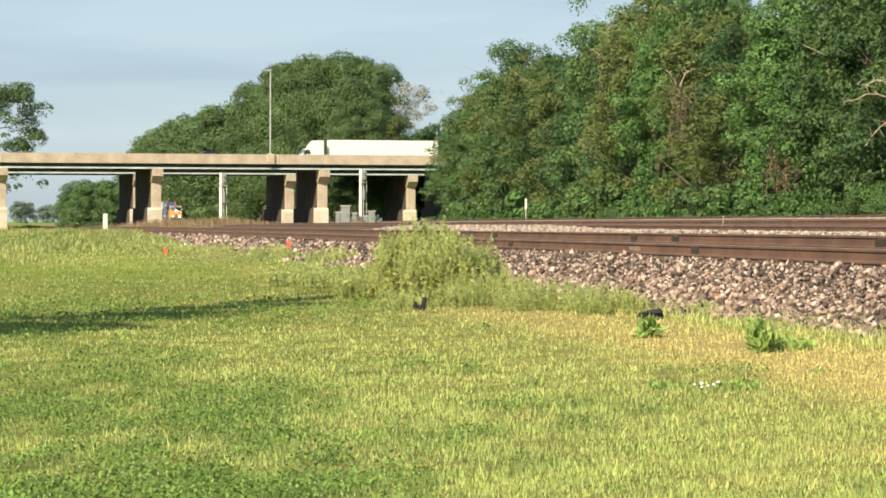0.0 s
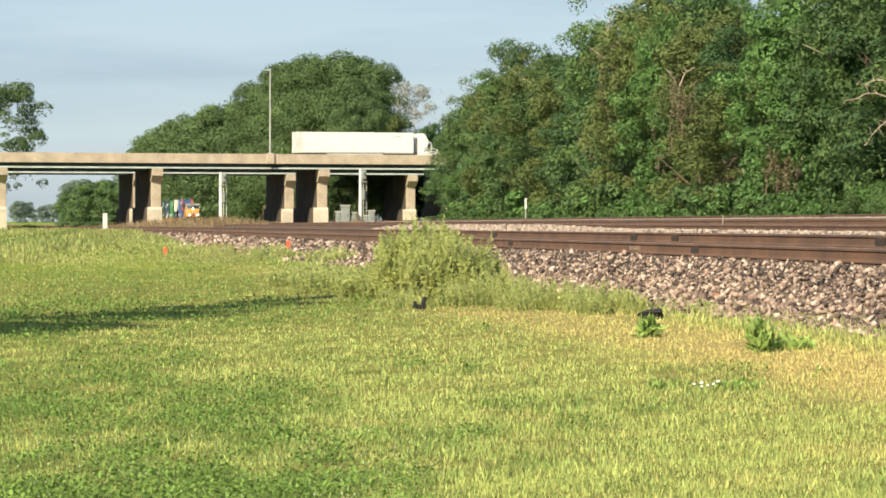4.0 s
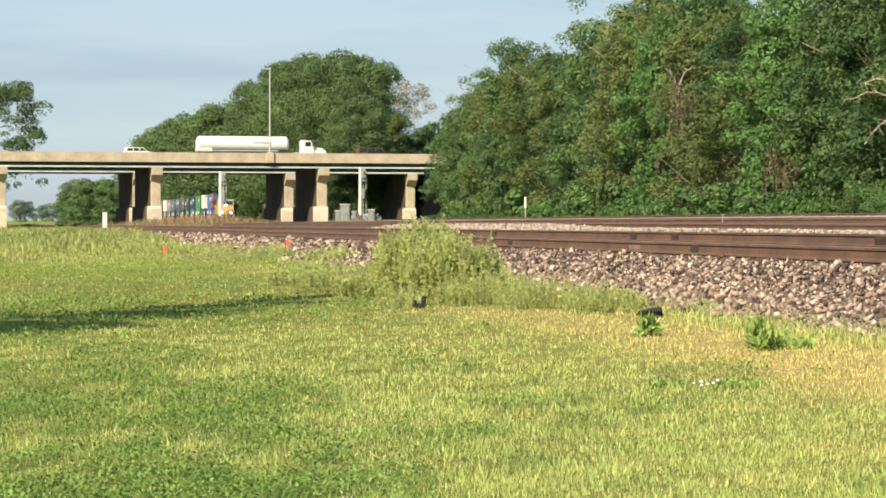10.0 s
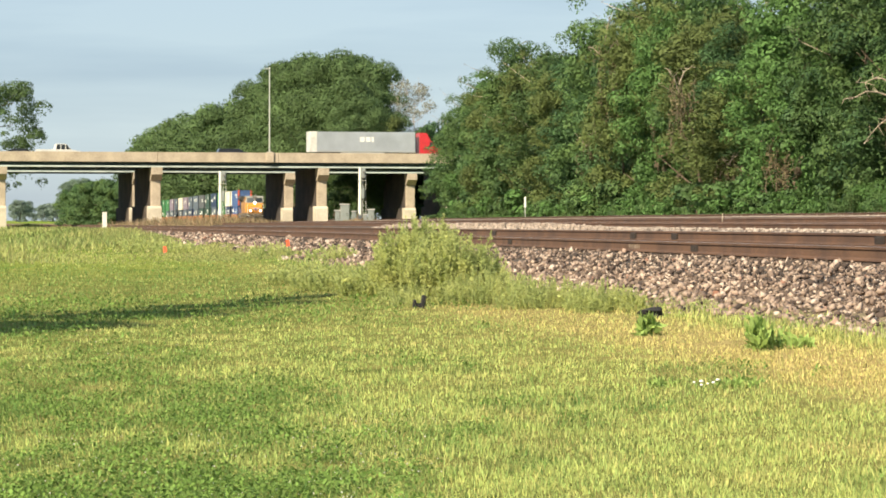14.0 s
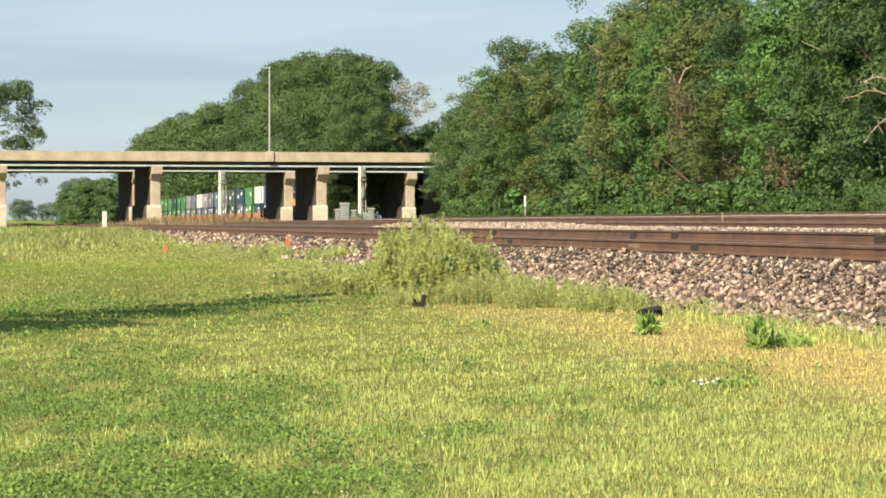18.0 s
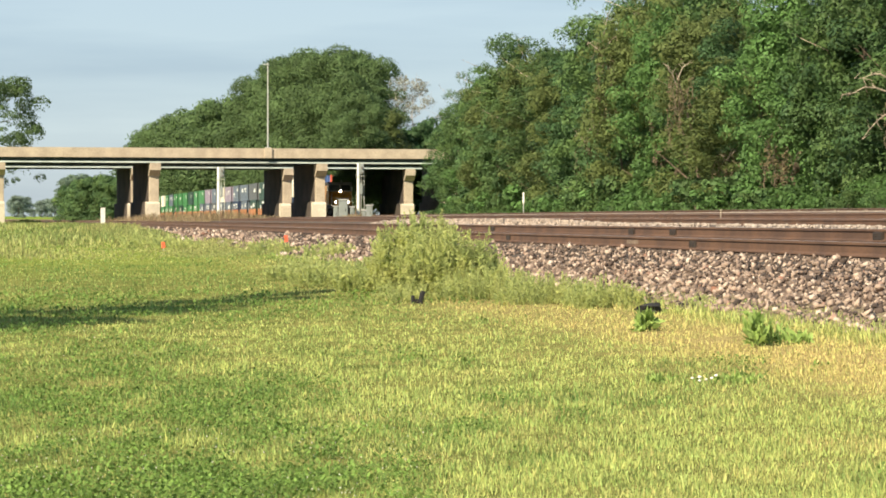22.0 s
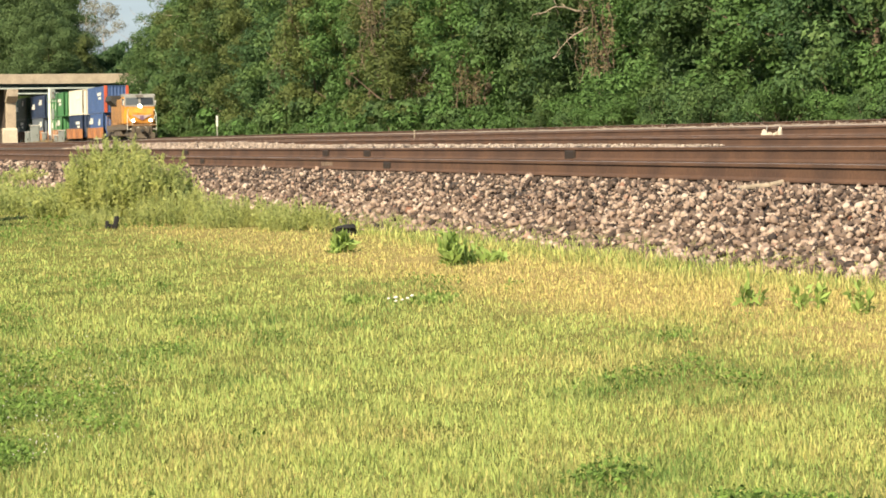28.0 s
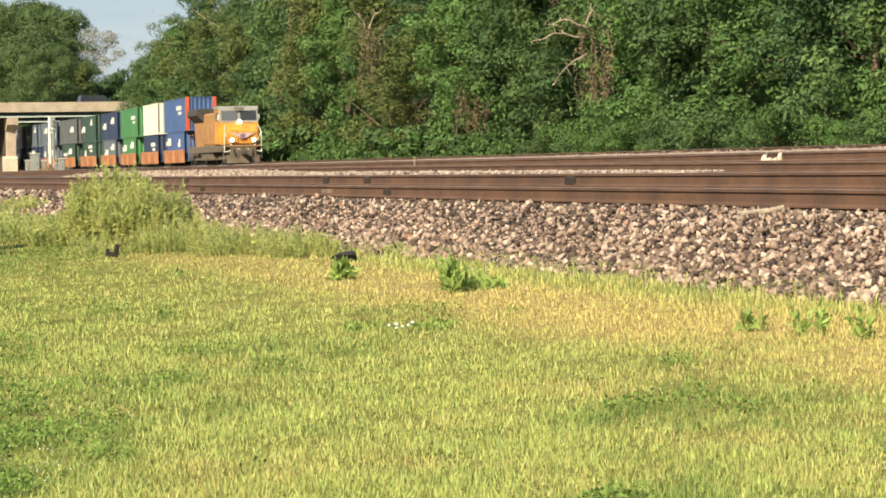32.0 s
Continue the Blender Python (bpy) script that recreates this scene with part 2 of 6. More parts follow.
GROUND_X = [-400, -60, -14, -8, -5, -3.6, -3.3, -2.4, -1.2, 3, 5, 9, 13, 17, 24, 31, 40, 70, 400]
def ground_z(off, y):
    """The ground's level, off metres to the right of the near rail."""
    f = field(y)
    top = RAIL_A - 0.42
    side = [f * 0, f * 0, f, f + 0.04, f + 0.16, f + 0.2, f + 0.2, 0.55 * (f + 0.2) + 0.45 * top, top, top, np.maximum(f, 0.6), np.maximum(f, 0.6), np.maximum(f, 0.6), np.maximum(f, 0.95), np.maximum(f, 1.1), np.maximum(f, 1.2), np.maximum(f, 1.4), np.maximum(f, 1.4), np.maximum(f, 1.4)]
    side[0] = side[1] = f
    z = np.zeros(np.broadcast(off, y).shape)
    s = np.stack([np.broadcast_to(v, z.shape) for v in side])
    g = np.array(GROUND_X)
    i = np.clip(np.searchsorted(g, off) - 1, 0, len(g) - 2)
    w = np.clip((off - g[i]) / (g[i + 1] - g[i]), 0, 1)
    lo, hi = np.take_along_axis(s, i[None], 0)[0], np.take_along_axis(s, i[None] + 1, 0)[0]
    return lo * (1 - w) + hi * w


# ---- ground ----
def meadow_material():
    m = bpy.data.materials.new("meadow")
    m.use_nodes = True
    n, l = m.node_tree.nodes, m.node_tree.links
    b = n["Principled BSDF"]
    b.inputs["Roughness"].default_value = 1.0
    b.inputs["Specular IOR Level"].default_value = 0.0
    pos = n.new("ShaderNodeNewGeometry")
    big, mid, fine = (n.new("ShaderNodeTexNoise") for _ in range(3))
    for t, s in ((big, 0.12), (mid, 1.1), (fine, 14.0)):
        t.inputs["Scale"].default_value, t.inputs["Detail"].default_value = s, 5
        l.new(pos.outputs["Position"], t.inputs["Vector"])
    def mixed(fac, lo, hi, p0, p1):
        r = n.new("ShaderNodeMapRange")
        r.inputs["From Min"].default_value, r.inputs["From Max"].default_value = p0, p1
        l.new(fac, r.inputs["Value"])
        x = n.new("ShaderNodeMix")
        x.data_type = "RGBA"
        l.new(r.outputs["Result"], x.inputs["Factor"])
        for k, c in (("A", lo), ("B", hi)):
            if isinstance(c, tuple):
                x.inputs[k].default_value = (*c, 1)
            else:
                l.new(c, x.inputs[k])
        return x.outputs["Result"]
    soil = n.new("ShaderNodeAttribute")
    soil.attribute_name = "sward"
    green = mixed(mid.outputs["Fac"], (0.12, 0.19, 0.035), (0.28, 0.31, 0.07), 0.35, 0.65)
    patch = mixed(big.outputs["Fac"], (0.10, 0.18, 0.03), green, 0.38, 0.55)
    dry = n.new("ShaderNodeAttribute")
    dry.attribute_name = "dry"
    straw = mixed(fine.outputs["Fac"], (0.22, 0.16, 0.07), (0.42, 0.34, 0.15), 0.35, 0.65)
    ground = mixed(dry.outputs["Fac"], mixed(soil.outputs["Fac"], patch, mixed(mid.outputs["Fac"], (0.10, 0.12, 0.035), (0.21, 0.20, 0.07), 0.35, 0.65), 0.0, 1.0), straw, 0.0, 1.0)
    grit = n.new("ShaderNodeAttribute")
    grit.attribute_name = "grit"
    gravel = mixed(fine.outputs["Fac"], (0.15, 0.105, 0.08), (0.27, 0.21, 0.165), 0.35, 0.65)
    l.new(mixed(grit.outputs["Fac"], ground, gravel, 0.0, 1.0), b.inputs["Base Color"])
    bp = n.new("ShaderNodeBump")
    bp.inputs["Strength"].default_value, bp.inputs["Distance"].default_value = 0.8, 0.05
    l.new(fine.outputs["Fac"], bp.inputs["Height"])
    l.new(bp.outputs["Normal"], b.inputs["Normal"])
    return m


MEADOW = meadow_material()


def dryness(off, y):
    """How withered the grass is: a strip along the foot of the ballast."""
    a = np.interp(off, [-9, -7, -6.2, -5.7, -4.4, -3.7, -3.0, -2.0], [0, 0.15, 0.4, 1.0, 1.0, 0.45, 0.15, 0])
    return a * np.interp(y, [0, 26, 36, 60, 90, 160], [1, 1, 0.66, 0.45, 0.25, 0.25])


def build_ground():
    ys = np.concatenate([np.arange(-60, 0, 12), np.arange(0, 60, 1.0), np.arange(60, 160, 2.5), np.arange(160, 480, 10), np.arange(480, 1000, 60), [1100, 1300, 1600, 2000, 2600, 3400, 4600]])
    offs = np.array([-4000, -2000, -1000, -500, -250, -120, -80, -60, -40, -30, -24, -20, -17, -14, -12, -10, -9, -8, -7, -6.5, -6, -5.5, -5, -4.6, -4.2, -3.9, -3.6, -3.3, -2.4, -1.2,
                     0, 1.5, 3, 5, 7, 9, 11, 13, 15, 17, 20, 24, 28, 34, 40, 46, 55, 70, 100, 180, 400, 900, 2000, 4000])
    oo, yy = np.meshgrid(offs, ys)
    rng = np.random.default_rng(3)
    z = ground_z(oo, yy) + rng.normal(0, 0.008, oo.shape) * (np.abs(oo + 10) < 60) * (np.abs(oo - 1) > 4)
    co = np.stack([line_a(yy) + oo, yy, z], -1).reshape(-1, 3)
    r, c = len(ys), len(offs)
    faces = [(i * c + j, i * c + j + 1, (i + 1) * c + j + 1, (i + 1) * c + j) for i in range(r - 1) for j in range(c - 1)]
    me = mesh_from("ground", co.tolist(), faces, MEADOW, smooth=True)
    me.attributes.new("dry", "FLOAT", "POINT").data.foreach_set("value", dryness(oo, yy).ravel().astype(np.float32))
    sward = np.interp(yy, [0, 60, 110], [1, 0.9, 0]) * (oo < -4)
    me.attributes.new("sward", "FLOAT", "POINT").data.foreach_set("value", sward.ravel().astype(np.float32))
    grit = np.interp(oo, [-3.6, -2.8, 4, 8, 36, 48, 60], [0, 1, 1, 0.9, 0.8, 0.4, 0])
    me.attributes.new("grit", "FLOAT", "POINT").data.foreach_set("value", grit.ravel().astype(np.float32))
    tagged(new("ground", me), "mown green meadow with withered straw-coloured strips", "ground", kind="structure")


build_ground()


def sweep(name, profile, xs, ys, zs, material, parent=None):
    """A profile (off, up) carried along a line; the offsets lie across the line."""
    k = len(profile)
    co, faces = [], []
    for i in range(len(ys)):
        j0, j1 = max(0, i - 1), min(len(ys) - 1, i + 1)
        d = Vector((xs[j1] - xs[j0], ys[j1] - ys[j0], 0)).normalized()
        right = Vector((d.y, -d.x, 0))
        for o, u in profile:
            co.append((xs[i] + right.x * o, ys[i] + right.y * o, zs[i] + u))
    for i in range(len(ys) - 1):
        for j in range(k):
            a, b = i * k + j, i * k + (j + 1) % k
            faces.append((a, b, b + k, a + k))
    faces += [tuple(range(k))[::-1], tuple((len(ys) - 1) * k + j for j in range(k))]
    ob = new(name, mesh_from(name, co, faces, material))
    ob.parent = parent
    return ob


RAIL_PROFILE = [(-0.075, -0.21), (-0.075, -0.19), (-0.012, -0.16), (-0.012, -0.05), (-0.036, -0.04), (-0.037, -0.01), (-0.03, 0.0), (0.03, 0.0), (0.037, -0.01), (0.036, -0.04), (0.012, -0.05), (0.012, -0.16), (0.075, -0.19), (0.075, -0.21)]
TOP_PROFILE = [(-0.041, 0.003), (0.041, 0.003), (0.041, -0.036), (-0.041, -0.036)]
HEAD_PROFILE = [(-0.028, 0.003), (0.028, 0.003), (0.03, -0.004), (-0.03, -0.004)]


def track(name, label, line, level, ys, bed, tilt=0.0, start=0.0, used=False):
    """A railway track: ballast bed, two rails with worn heads, sleepers."""
    tr = thing(name, label, "railway track", kind="structure")
    xs = line(ys) + start
    zs = np.broadcast_to(level(ys) if callable(level) else level, ys.shape)
    b = sweep("ballast_bed", bed, xs, ys, zs, BED, tr)
    for side, up in ((-0.7525, 0.0), (0.7525, tilt)):
        r = sweep("rail", [(o + side, u + up) for o, u in RAIL_PROFILE], xs, ys, zs, RUST, tr)
        bright = used and side < 0
        sweep("rail_head", [(o + side, u + up) for o, u in (TOP_PROFILE if bright else HEAD_PROFILE)], xs, ys, zs, BRIGHT_HEAD if bright else RAILHEAD, r)
    return tr


ya = np.concatenate([np.arange(-40, 160, 4.0), np.arange(160, 1500, 20.0)])
track("near_track", "rusty brown railway track on a high bed of crushed stone", line_a, RAIL_A, ya,
      [(-4.1, -0.95), (-1.75, -0.36), (-0.9, -0.26), (0.8, -0.06), (1.6, -0.08), (3.1, -0.75)], 0.18, start=0.7525)
yb = np.concatenate([np.arange(-40, 480, 8.0), np.arange(480, 1600, 30.0)])
track("far_track", "railway track with brown rails that carries the freight train", line_b, rail_b, yb,
      [(-3.6, -0.9), (-1.6, -0.22), (1.6, -0.1), (3.4, -0.8)], 0.15, used=True)
yc = np.arange(-40, 296, 6.0)
track("siding_track", "brown siding track on pale crushed stone", line_c, rail_c, yc,
      [(-4.2, -0.75), (-1.5, -0.2), (1.6, -0.2), (2.6, -0.5)], 0.03)
track("second_siding_track", "brown siding track on dark crushed stone", line_d, RAIL_D, yc, [(-2.8, -0.6), (-1.5, -0.2), (1.6, -0.2), (3.4, -0.7)], 0.03)


def build_ties():
    """Sleepers: the nearest as single pieces, level with the stones."""
    near = bpy.data.objects["near_track"]
    me = bpy.data.meshes.new("sleeper")
    bm = boxes((-1.3, 1.3, -0.115, 0.115, -0.17, 0.0), bevel=0.015)
    bm.to_mesh(me)
    bm.free()
    me.materials.append(TIE)
    for i in range(150):
        y = 22 + i * 0.55
        ob = new("sleeper", me)
        ob.parent = near
        lean = math.degrees(math.atan2(0.18, 1.505))
        ob.matrix_local = pose(float(line_a(y)) + 0.7525, y, RAIL_A - 0.13, 0, -lean, 8.56)


build_ties()


def rail_joints():
    """Dark joint bars bolted to the near track's rails, and faded pale marks on a web."""
    near = bpy.data.objects["near_track"]
    rails = [o for o in near.children if o.name.startswith("rail")]
    me = bpy.data.meshes.new("joint_bar")
    bm = boxes((-0.05, 0.05, -0.25, 0.25, -0.185, -0.045), bevel=0.02)
    for k in (-0.21, -0.07, 0.07, 0.21):
        rod(bm, (-0.055, k, -0.11), (0.055, k, -0.11), 0.014, n=6)
    bm.to_mesh(me)
    bm.free()
    me.materials.append(mat("joint_steel", (0.026, 0.017, 0.013), 0.85, var=0.3))
    for i, ys in enumerate(((72.7, 53.6, 91.0), (65.8, 61.8, 47.5, 84.0))):
        for y in ys:
            ob = new("joint_bar", me)
            ob.parent = rails[i]
            ob.matrix_local = pose(float(line_a(y)) + 1.505 * i, y, RAIL_A + 0.18 * i, 0, 0, 8.56)
    bm = bmesh.new()
    for k in range(7):
        box(bm, -0.003, 0.003, -0.5 + k * 0.15, -0.41 + k * 0.15, -0.04, 0.04)
    ob = part("mark", bm, mat("faded_mark", (0.26, 0.2, 0.15), 0.85, var=0.3), rails[0], "row of faded pale marks")
    y = 58.7
    ob.matrix_local = pose(float(line_a(y)) - 0.018, y, RAIL_A - 0.11, 0, 0, 8.56)


rail_joints()


# ---- bridge ----
ROAD = EYE + 8.42      # level of the roadway
SOFFIT = EYE + 7.34    # underside of the girders
BRIDGES = [pose(-36.9, 387, 0, 0, 0, 14), pose(-46.2, 424.3, 0, 0, 0, 14)]
PIERS = (-104, -83, -62, -41, -20, 0, 22, 40, 60)
SPAN = (-125, 76)


def bridge(at, label, worn=False):
    br = thing("highway_bridge", label, "bridge", "twin road bridges", at=at)
    q0, q1 = SPAN
    # slab coloured near black for the shade on its underside
    part("deck", boxes((q0, q1, 0.25, 16.4, ROAD - 0.28, ROAD - 0.02)), SHADE_CONCRETE, br)
    part("road_surface", boxes((q0, q1, 0.5, 16.1, ROAD - 0.02, ROAD + 0.03)), ASPHALT, br)
    # parapets, cast in lengths with open joints
    for y0, y1 in ((0.0, 0.32), (16.3, 16.62)):
        joints = [q0, -104, -83, -62, -41, -20, 0, 15.9, 36, 55, q1]
        for a0, a1 in zip(joints, joints[1:]):
            bm = bmesh.new()
            near = y0 < 5
            inner = y1 + 0.12 if near else y0 - 0.12
            edge = y0 if near else y1
            back = y1 if near else y0
            prism(bm, [(edge, ROAD - 0.42), (edge, ROAD + 0.85), (back, ROAD + 0.85), (inner, ROAD - 0.02), (inner, ROAD - 0.42)], "x", a0 + 0.015, a1 - 0.015)
            part("parapet", bm, CONCRETE, br, "sunlit tan concrete parapet")
    for y in (0.72, 3.8, 6.65, 9.5, 12.3, 15.2):
        g = part("girder", boxes((q0, q1, y - 0.02, y + 0.02, SOFFIT + 0.05, ROAD - 0.28), (q0, q1, y - 0.18, y + 0.18, ROAD - 0.33, ROAD - 0.28)), GIRDER, br, "dark green steel girder")
        part("lower_flange", boxes((q0, q1, y - 0.36, y + 0.36, SOFFIT - 0.02, SOFFIT + (0.17 if y < 2 else 0.06))), FLANGE if y < 2 else GIRDER, g, "pale green painted flange" if y < 2 else "")
        if y < 2:
            first = part("stiffener", boxes((-0.01, 0.01, y - 0.16, y - 0.02, SOFFIT + 0.06, ROAD - 0.33)), GIRDER, g)
            first.location.x = -22
            for k in range(-19, 50, 3):
                s = new("stiffener", first.data)
                s.parent = g
                s.location.x = k
    for q in PIERS:
        q += 3.1 if worn else 0.0
        p = part("pier", boxes((q - 0.6, q + 0.62, 1.4, 2.3, 0.0, SOFFIT - 1.7), bevel=0.05), CONCRETE, br, "sunlit tan concrete pier column")
        # the wall's dark colour stands in for shade from the deck
        part("pier_wall", boxes((q - 0.66, q + 0.58, 2.32, 16.3, 0.0, SOFFIT - 0.06)), SHADE_CONCRETE, p, "concrete pier wall, deck shade put into its colour")
        bm = bmesh.new()
        prism(bm, [(0.3, SOFFIT - 0.95), (0.3, SOFFIT - 0.04), (2.3, SOFFIT - 0.04), (2.3, SOFFIT - 1.72), (1.3, SOFFIT - 1.72)], "x", q - 0.72, q + 0.72)
        part("pier_cap", bm, CONCRETE, p)
        bm = bmesh.new()
        prism(bm, [(0.9, 0.0), (0.9, EYE + 2.0), (1.3, EYE + 2.3), (2.4, EYE + 2.3), (2.4, 0.0)], "x", q - 1.05, q + 0.66)
        foot = part("crash_wall", bm, CONCRETE_PALE, p, "pale concrete foot of the pier")
        # dark base: deck shade painted into it like the wall
        part("wall_base", boxes((q - 1.0, q + 0.64, 2.41, 16.35, 0.0, EYE + 2.3)), SHADE_CONCRETE, foot, "concrete wall base, deck shade put into its colour")
        for y in (0.95, 3.8, 6.65, 9.5, 12.3, 15.2):
            part("bearing", boxes((q - 0.2, q + 0.2, y - 0.2, y + 0.2, SOFFIT - 0.04, SOFFIT - 0.02)), DARK, p)
    return br


bridge(BRIDGES[0], "tan concrete road bridge on dark steel girders and wall piers")
bridge(BRIDGES[1], "second tan concrete road bridge behind the first", worn=True)


def embankments():
    """Earth banks that carry the road on from both ends of the bridges."""
    for name, q0, q1 in (("bank_east", 76, 1000), ("bank_west", -1000, -125)):
        bm = bmesh.new()
        prism(bm, [(-16, 0.5), (-0.5, ROAD), (52, ROAD), (68, 0.5)], "x", q0, q1)
        ob = part(name, bm, MEADOW)
        ob.matrix_world = BRIDGES[0]
        tagged(ob, "grassy earth bank under the road", "embankment", kind="structure")


embankments()


def lamp_pole():
    at = BRIDGES[0] @ pose(14.75, 0.2, ROAD + 0.85)
    lp = thing("light_pole", "tall slim pale steel pole on the bridge parapet", "street lamp", at=at)
    part("shaft", rods(((0, 0, 0), (0, 0, 11.0), 0.11, 0.075), n=10), STEEL, lp)
    part("base_plate", boxes((-0.35, 0.35, -0.15, 0.2, 0.0, 0.12), bevel=0.02), STEEL, lp)
    part("pedestal", boxes((-0.5, 0.5, -0.42, -0.2, -1.28, 0.05), bevel=0.02), CONCRETE, lp)
    part("cap", rods(((0, 0, 11.0), (0, 0, 11.15), 0.09, 0.03), n=10), STEEL, lp)
    part("lamp_head", boxes((-0.62, 0.1, -0.16, 0.16, 10.86, 11.02), bevel=0.04), STEEL, lp)


lamp_pole()


# ---- trees ----
def leaf_cloud(rng, lobes, count, size, squash=0.8, fill=0.25, ruffle=0.55, simple=False):
    """Small bent leaf sprays on the shells of many lobes. lobes: rows of x, y, z, radius; simple: three-cornered leaves for trees far off."""
    lobes = np.array(lobes, float)
    w = lobes[:, 3] ** 2
    pick = rng.choice(len(lobes), count, p=w / w.sum())
    d = rng.normal(size=(count, 3))
    d /= np.linalg.norm(d, axis=1, keepdims=True)
    d[:, 2] = np.abs(d[:, 2]) * np.where(rng.random(count) < 0.2, -1, 1)
    r = lobes[pick, 3] * (1 - fill * rng.random(count) ** 2 + 0.10 * rng.normal(size=count))
    c = lobes[pick, :3] + d * r[:, None] * [1, 1, squash]
    a = d + rng.normal(size=(count, 3)) * ruffle
    a /= np.linalg.norm(a, axis=1, keepdims=True)
    t = np.cross(a, rng.normal(size=(count, 3)))
    t /= np.linalg.norm(t, axis=1, keepdims=True) + 1e-9
    b = np.cross(a, t)
    s = size * (0.55 + 0.9 * rng.random(count))[:, None]
    if simple:
        co = np.stack([c - t * s * 0.75 + b * s * 0.5, c + t * s + a * s * 0.1, c - t * s * 0.55 - b * s * 0.55], 1).reshape(-1, 3)
        return co, np.arange(count * 3).reshape(-1, 3)
    tip, l, rr, back = c + t * s, c + b * s * 0.45 + a * s * 0.12, c - b * s * 0.45 + a * s * 0.12, c - t * s * 0.75
    co = np.stack([back, l, tip, rr], 1).reshape(-1, 3)
    k = np.arange(count)[:, None] * 4
    tris = np.concatenate([k + [0, 2, 1], k + [0, 3, 2]])
    return co, tris


def limbs(bm, rng, height, spread, trunk, low=0.2, n=7):
    """A tapered trunk and its limbs. Returns the limb ends."""
    ends, p = [], Vector((0, 0, -0.3))
    for i in range(6):
        q = Vector((rng.normal(0, 0.06) * height * 0.2, rng.normal(0, 0.06) * height * 0.2, height * 0.82 * (i + 1) / 6))
        rod(bm, p, q, trunk * (1 - i / 7), trunk * (1 - (i + 1) / 7), n=8)
        p = q
        for _ in range(n // 3):
            if i / 6 < low:
                continue
            a = rng.random() * 6.283
            reach = spread * (0.5 + 0.5 * rng.random()) * (1.1 - 0.6 * i / 6)
            e = q + Vector((math.cos(a) * reach, math.sin(a) * reach, reach * (0.35 + 0.5 * rng.random())))
            mid = q.lerp(e, 0.5) + Vector((0, 0, -0.15 * reach))
            w = trunk * 0.4 * (1 - i / 8)
            rod(bm, q, mid, w, w * 0.6, n=6)
            rod(bm, mid, e, w * 0.6, w * 0.15, n=6)
            ends.append(e)
    ends.append(p)
    return ends


def tree(name, label, seed, height, spread, leaves, size, low=0.05, leaf=None, trunk=0.3, lobes_n=26, group="", gaps=1.0, squash=0.8, wood=None, bare=0, twigs=0, boughs=0, simple=False):
    """A tree: trunk with limbs, and a crown of leaf sprays in uneven lobes from low * height up; bare: dead branches that stand out of it."""
    rng = np.random.default_rng(seed)
    t = thing(name, label, "tree", group)
    bm = bmesh.new()
    ends = limbs(bm, rng, height, spread, trunk, low, n=15 if twigs else 7)
    for e in ends * (twigs > 0):
        for _ in range(twigs):
            q = e + Vector(rng.normal(size=3)) * spread * 0.16 + Vector((0, 0, spread * 0.12))
            rod(bm, e.lerp(Vector((0, 0, e.z * 0.8)), 0.3 * rng.random()), q, 0.035, 0.012, n=4)
    part("trunk", bm, wood or BARK, t)
    inset = 0.72 if boughs else 1.0
    lobes = [(e.x * inset, e.y * inset, min(e.z, height * (0.84 if boughs else 0.9)), spread * (0.22 + 0.16 * rng.random()) * gaps * (0.5 if boughs else 1)) for e in ends]
    for _ in range(boughs):
        # a bough: a loose heap of small lobes, sometimes hanging down
        h = low + (0.9 - low) * rng.random() ** 0.9
        wide = spread * math.sqrt(max(0.05, 1 - (abs(h - 0.38) / 0.6) ** 2))
        a = rng.random() * 6.283
        rr = wide * (0.5 + 0.5 * rng.random())
        big = spread * (0.2 + 0.16 * rng.random())
        hang = rng.choice([0.7, 1.4, 2.3])
        for _ in range(6):
            d = rng.normal(size=3) * 0.55 * big
            lobes.append((math.cos(a) * rr + d[0], math.sin(a) * rr + d[1], h * height + d[2] * hang, big * (0.42 + 0.3 * rng.random())))
    for _ in range(0 if boughs else lobes_n):
        h = low + (0.95 - low) * rng.random() ** 0.85
        wide = spread * math.sqrt(max(0.08, 1 - (abs(h - 0.45) / 0.62) ** 2))
        a = rng.random() * 6.283
        rr = wide * (0.35 + 0.65 * rng.random())
        lobes.append((math.cos(a) * rr, math.sin(a) * rr, h * height, spread * (0.16 + 0.24 * rng.random()) * gaps))
    co, tris = leaf_cloud(rng, lobes, leaves, size, squash, ruffle=0.3 if simple else 0.55, simple=simple)
    co[:, 2] = np.maximum(co[:, 2], 0.05)
    ob = new("crown", arrays_mesh("crown", co, tris, leaf or LEAF))
    ob.parent = t
    for _ in range(bare):
        bm = bmesh.new()
        a, h = rng.random() * 6.283, height * rng.uniform(0.45, 0.9)
        wide = spread * math.sqrt(max(0.08, 1 - (abs(h / height - 0.45) / 0.62) ** 2))
        p = Vector((math.cos(a) * wide * 0.5, math.sin(a) * wide * 0.5, h))
        for k in range(4):
            q = p + Vector((math.cos(a) * wide * 0.22, math.sin(a) * wide * 0.22, 0)) + Vector((rng.normal(0, 0.35), rng.normal(0, 0.35), rng.uniform(0.1, 0.8)))
            rod(bm, p, q, 0.045 - 0.009 * k, 0.036 - 0.009 * k, n=5)
            rod(bm, q, q + Vector((rng.normal(0, 0.5), rng.normal(0, 0.5), rng.uniform(-0.1, 0.7))), 0.025, 0.008, n=4)
            p = q
        part("bare_branch", bm, DEADWOOD, t, "pale bare branch")
    return t


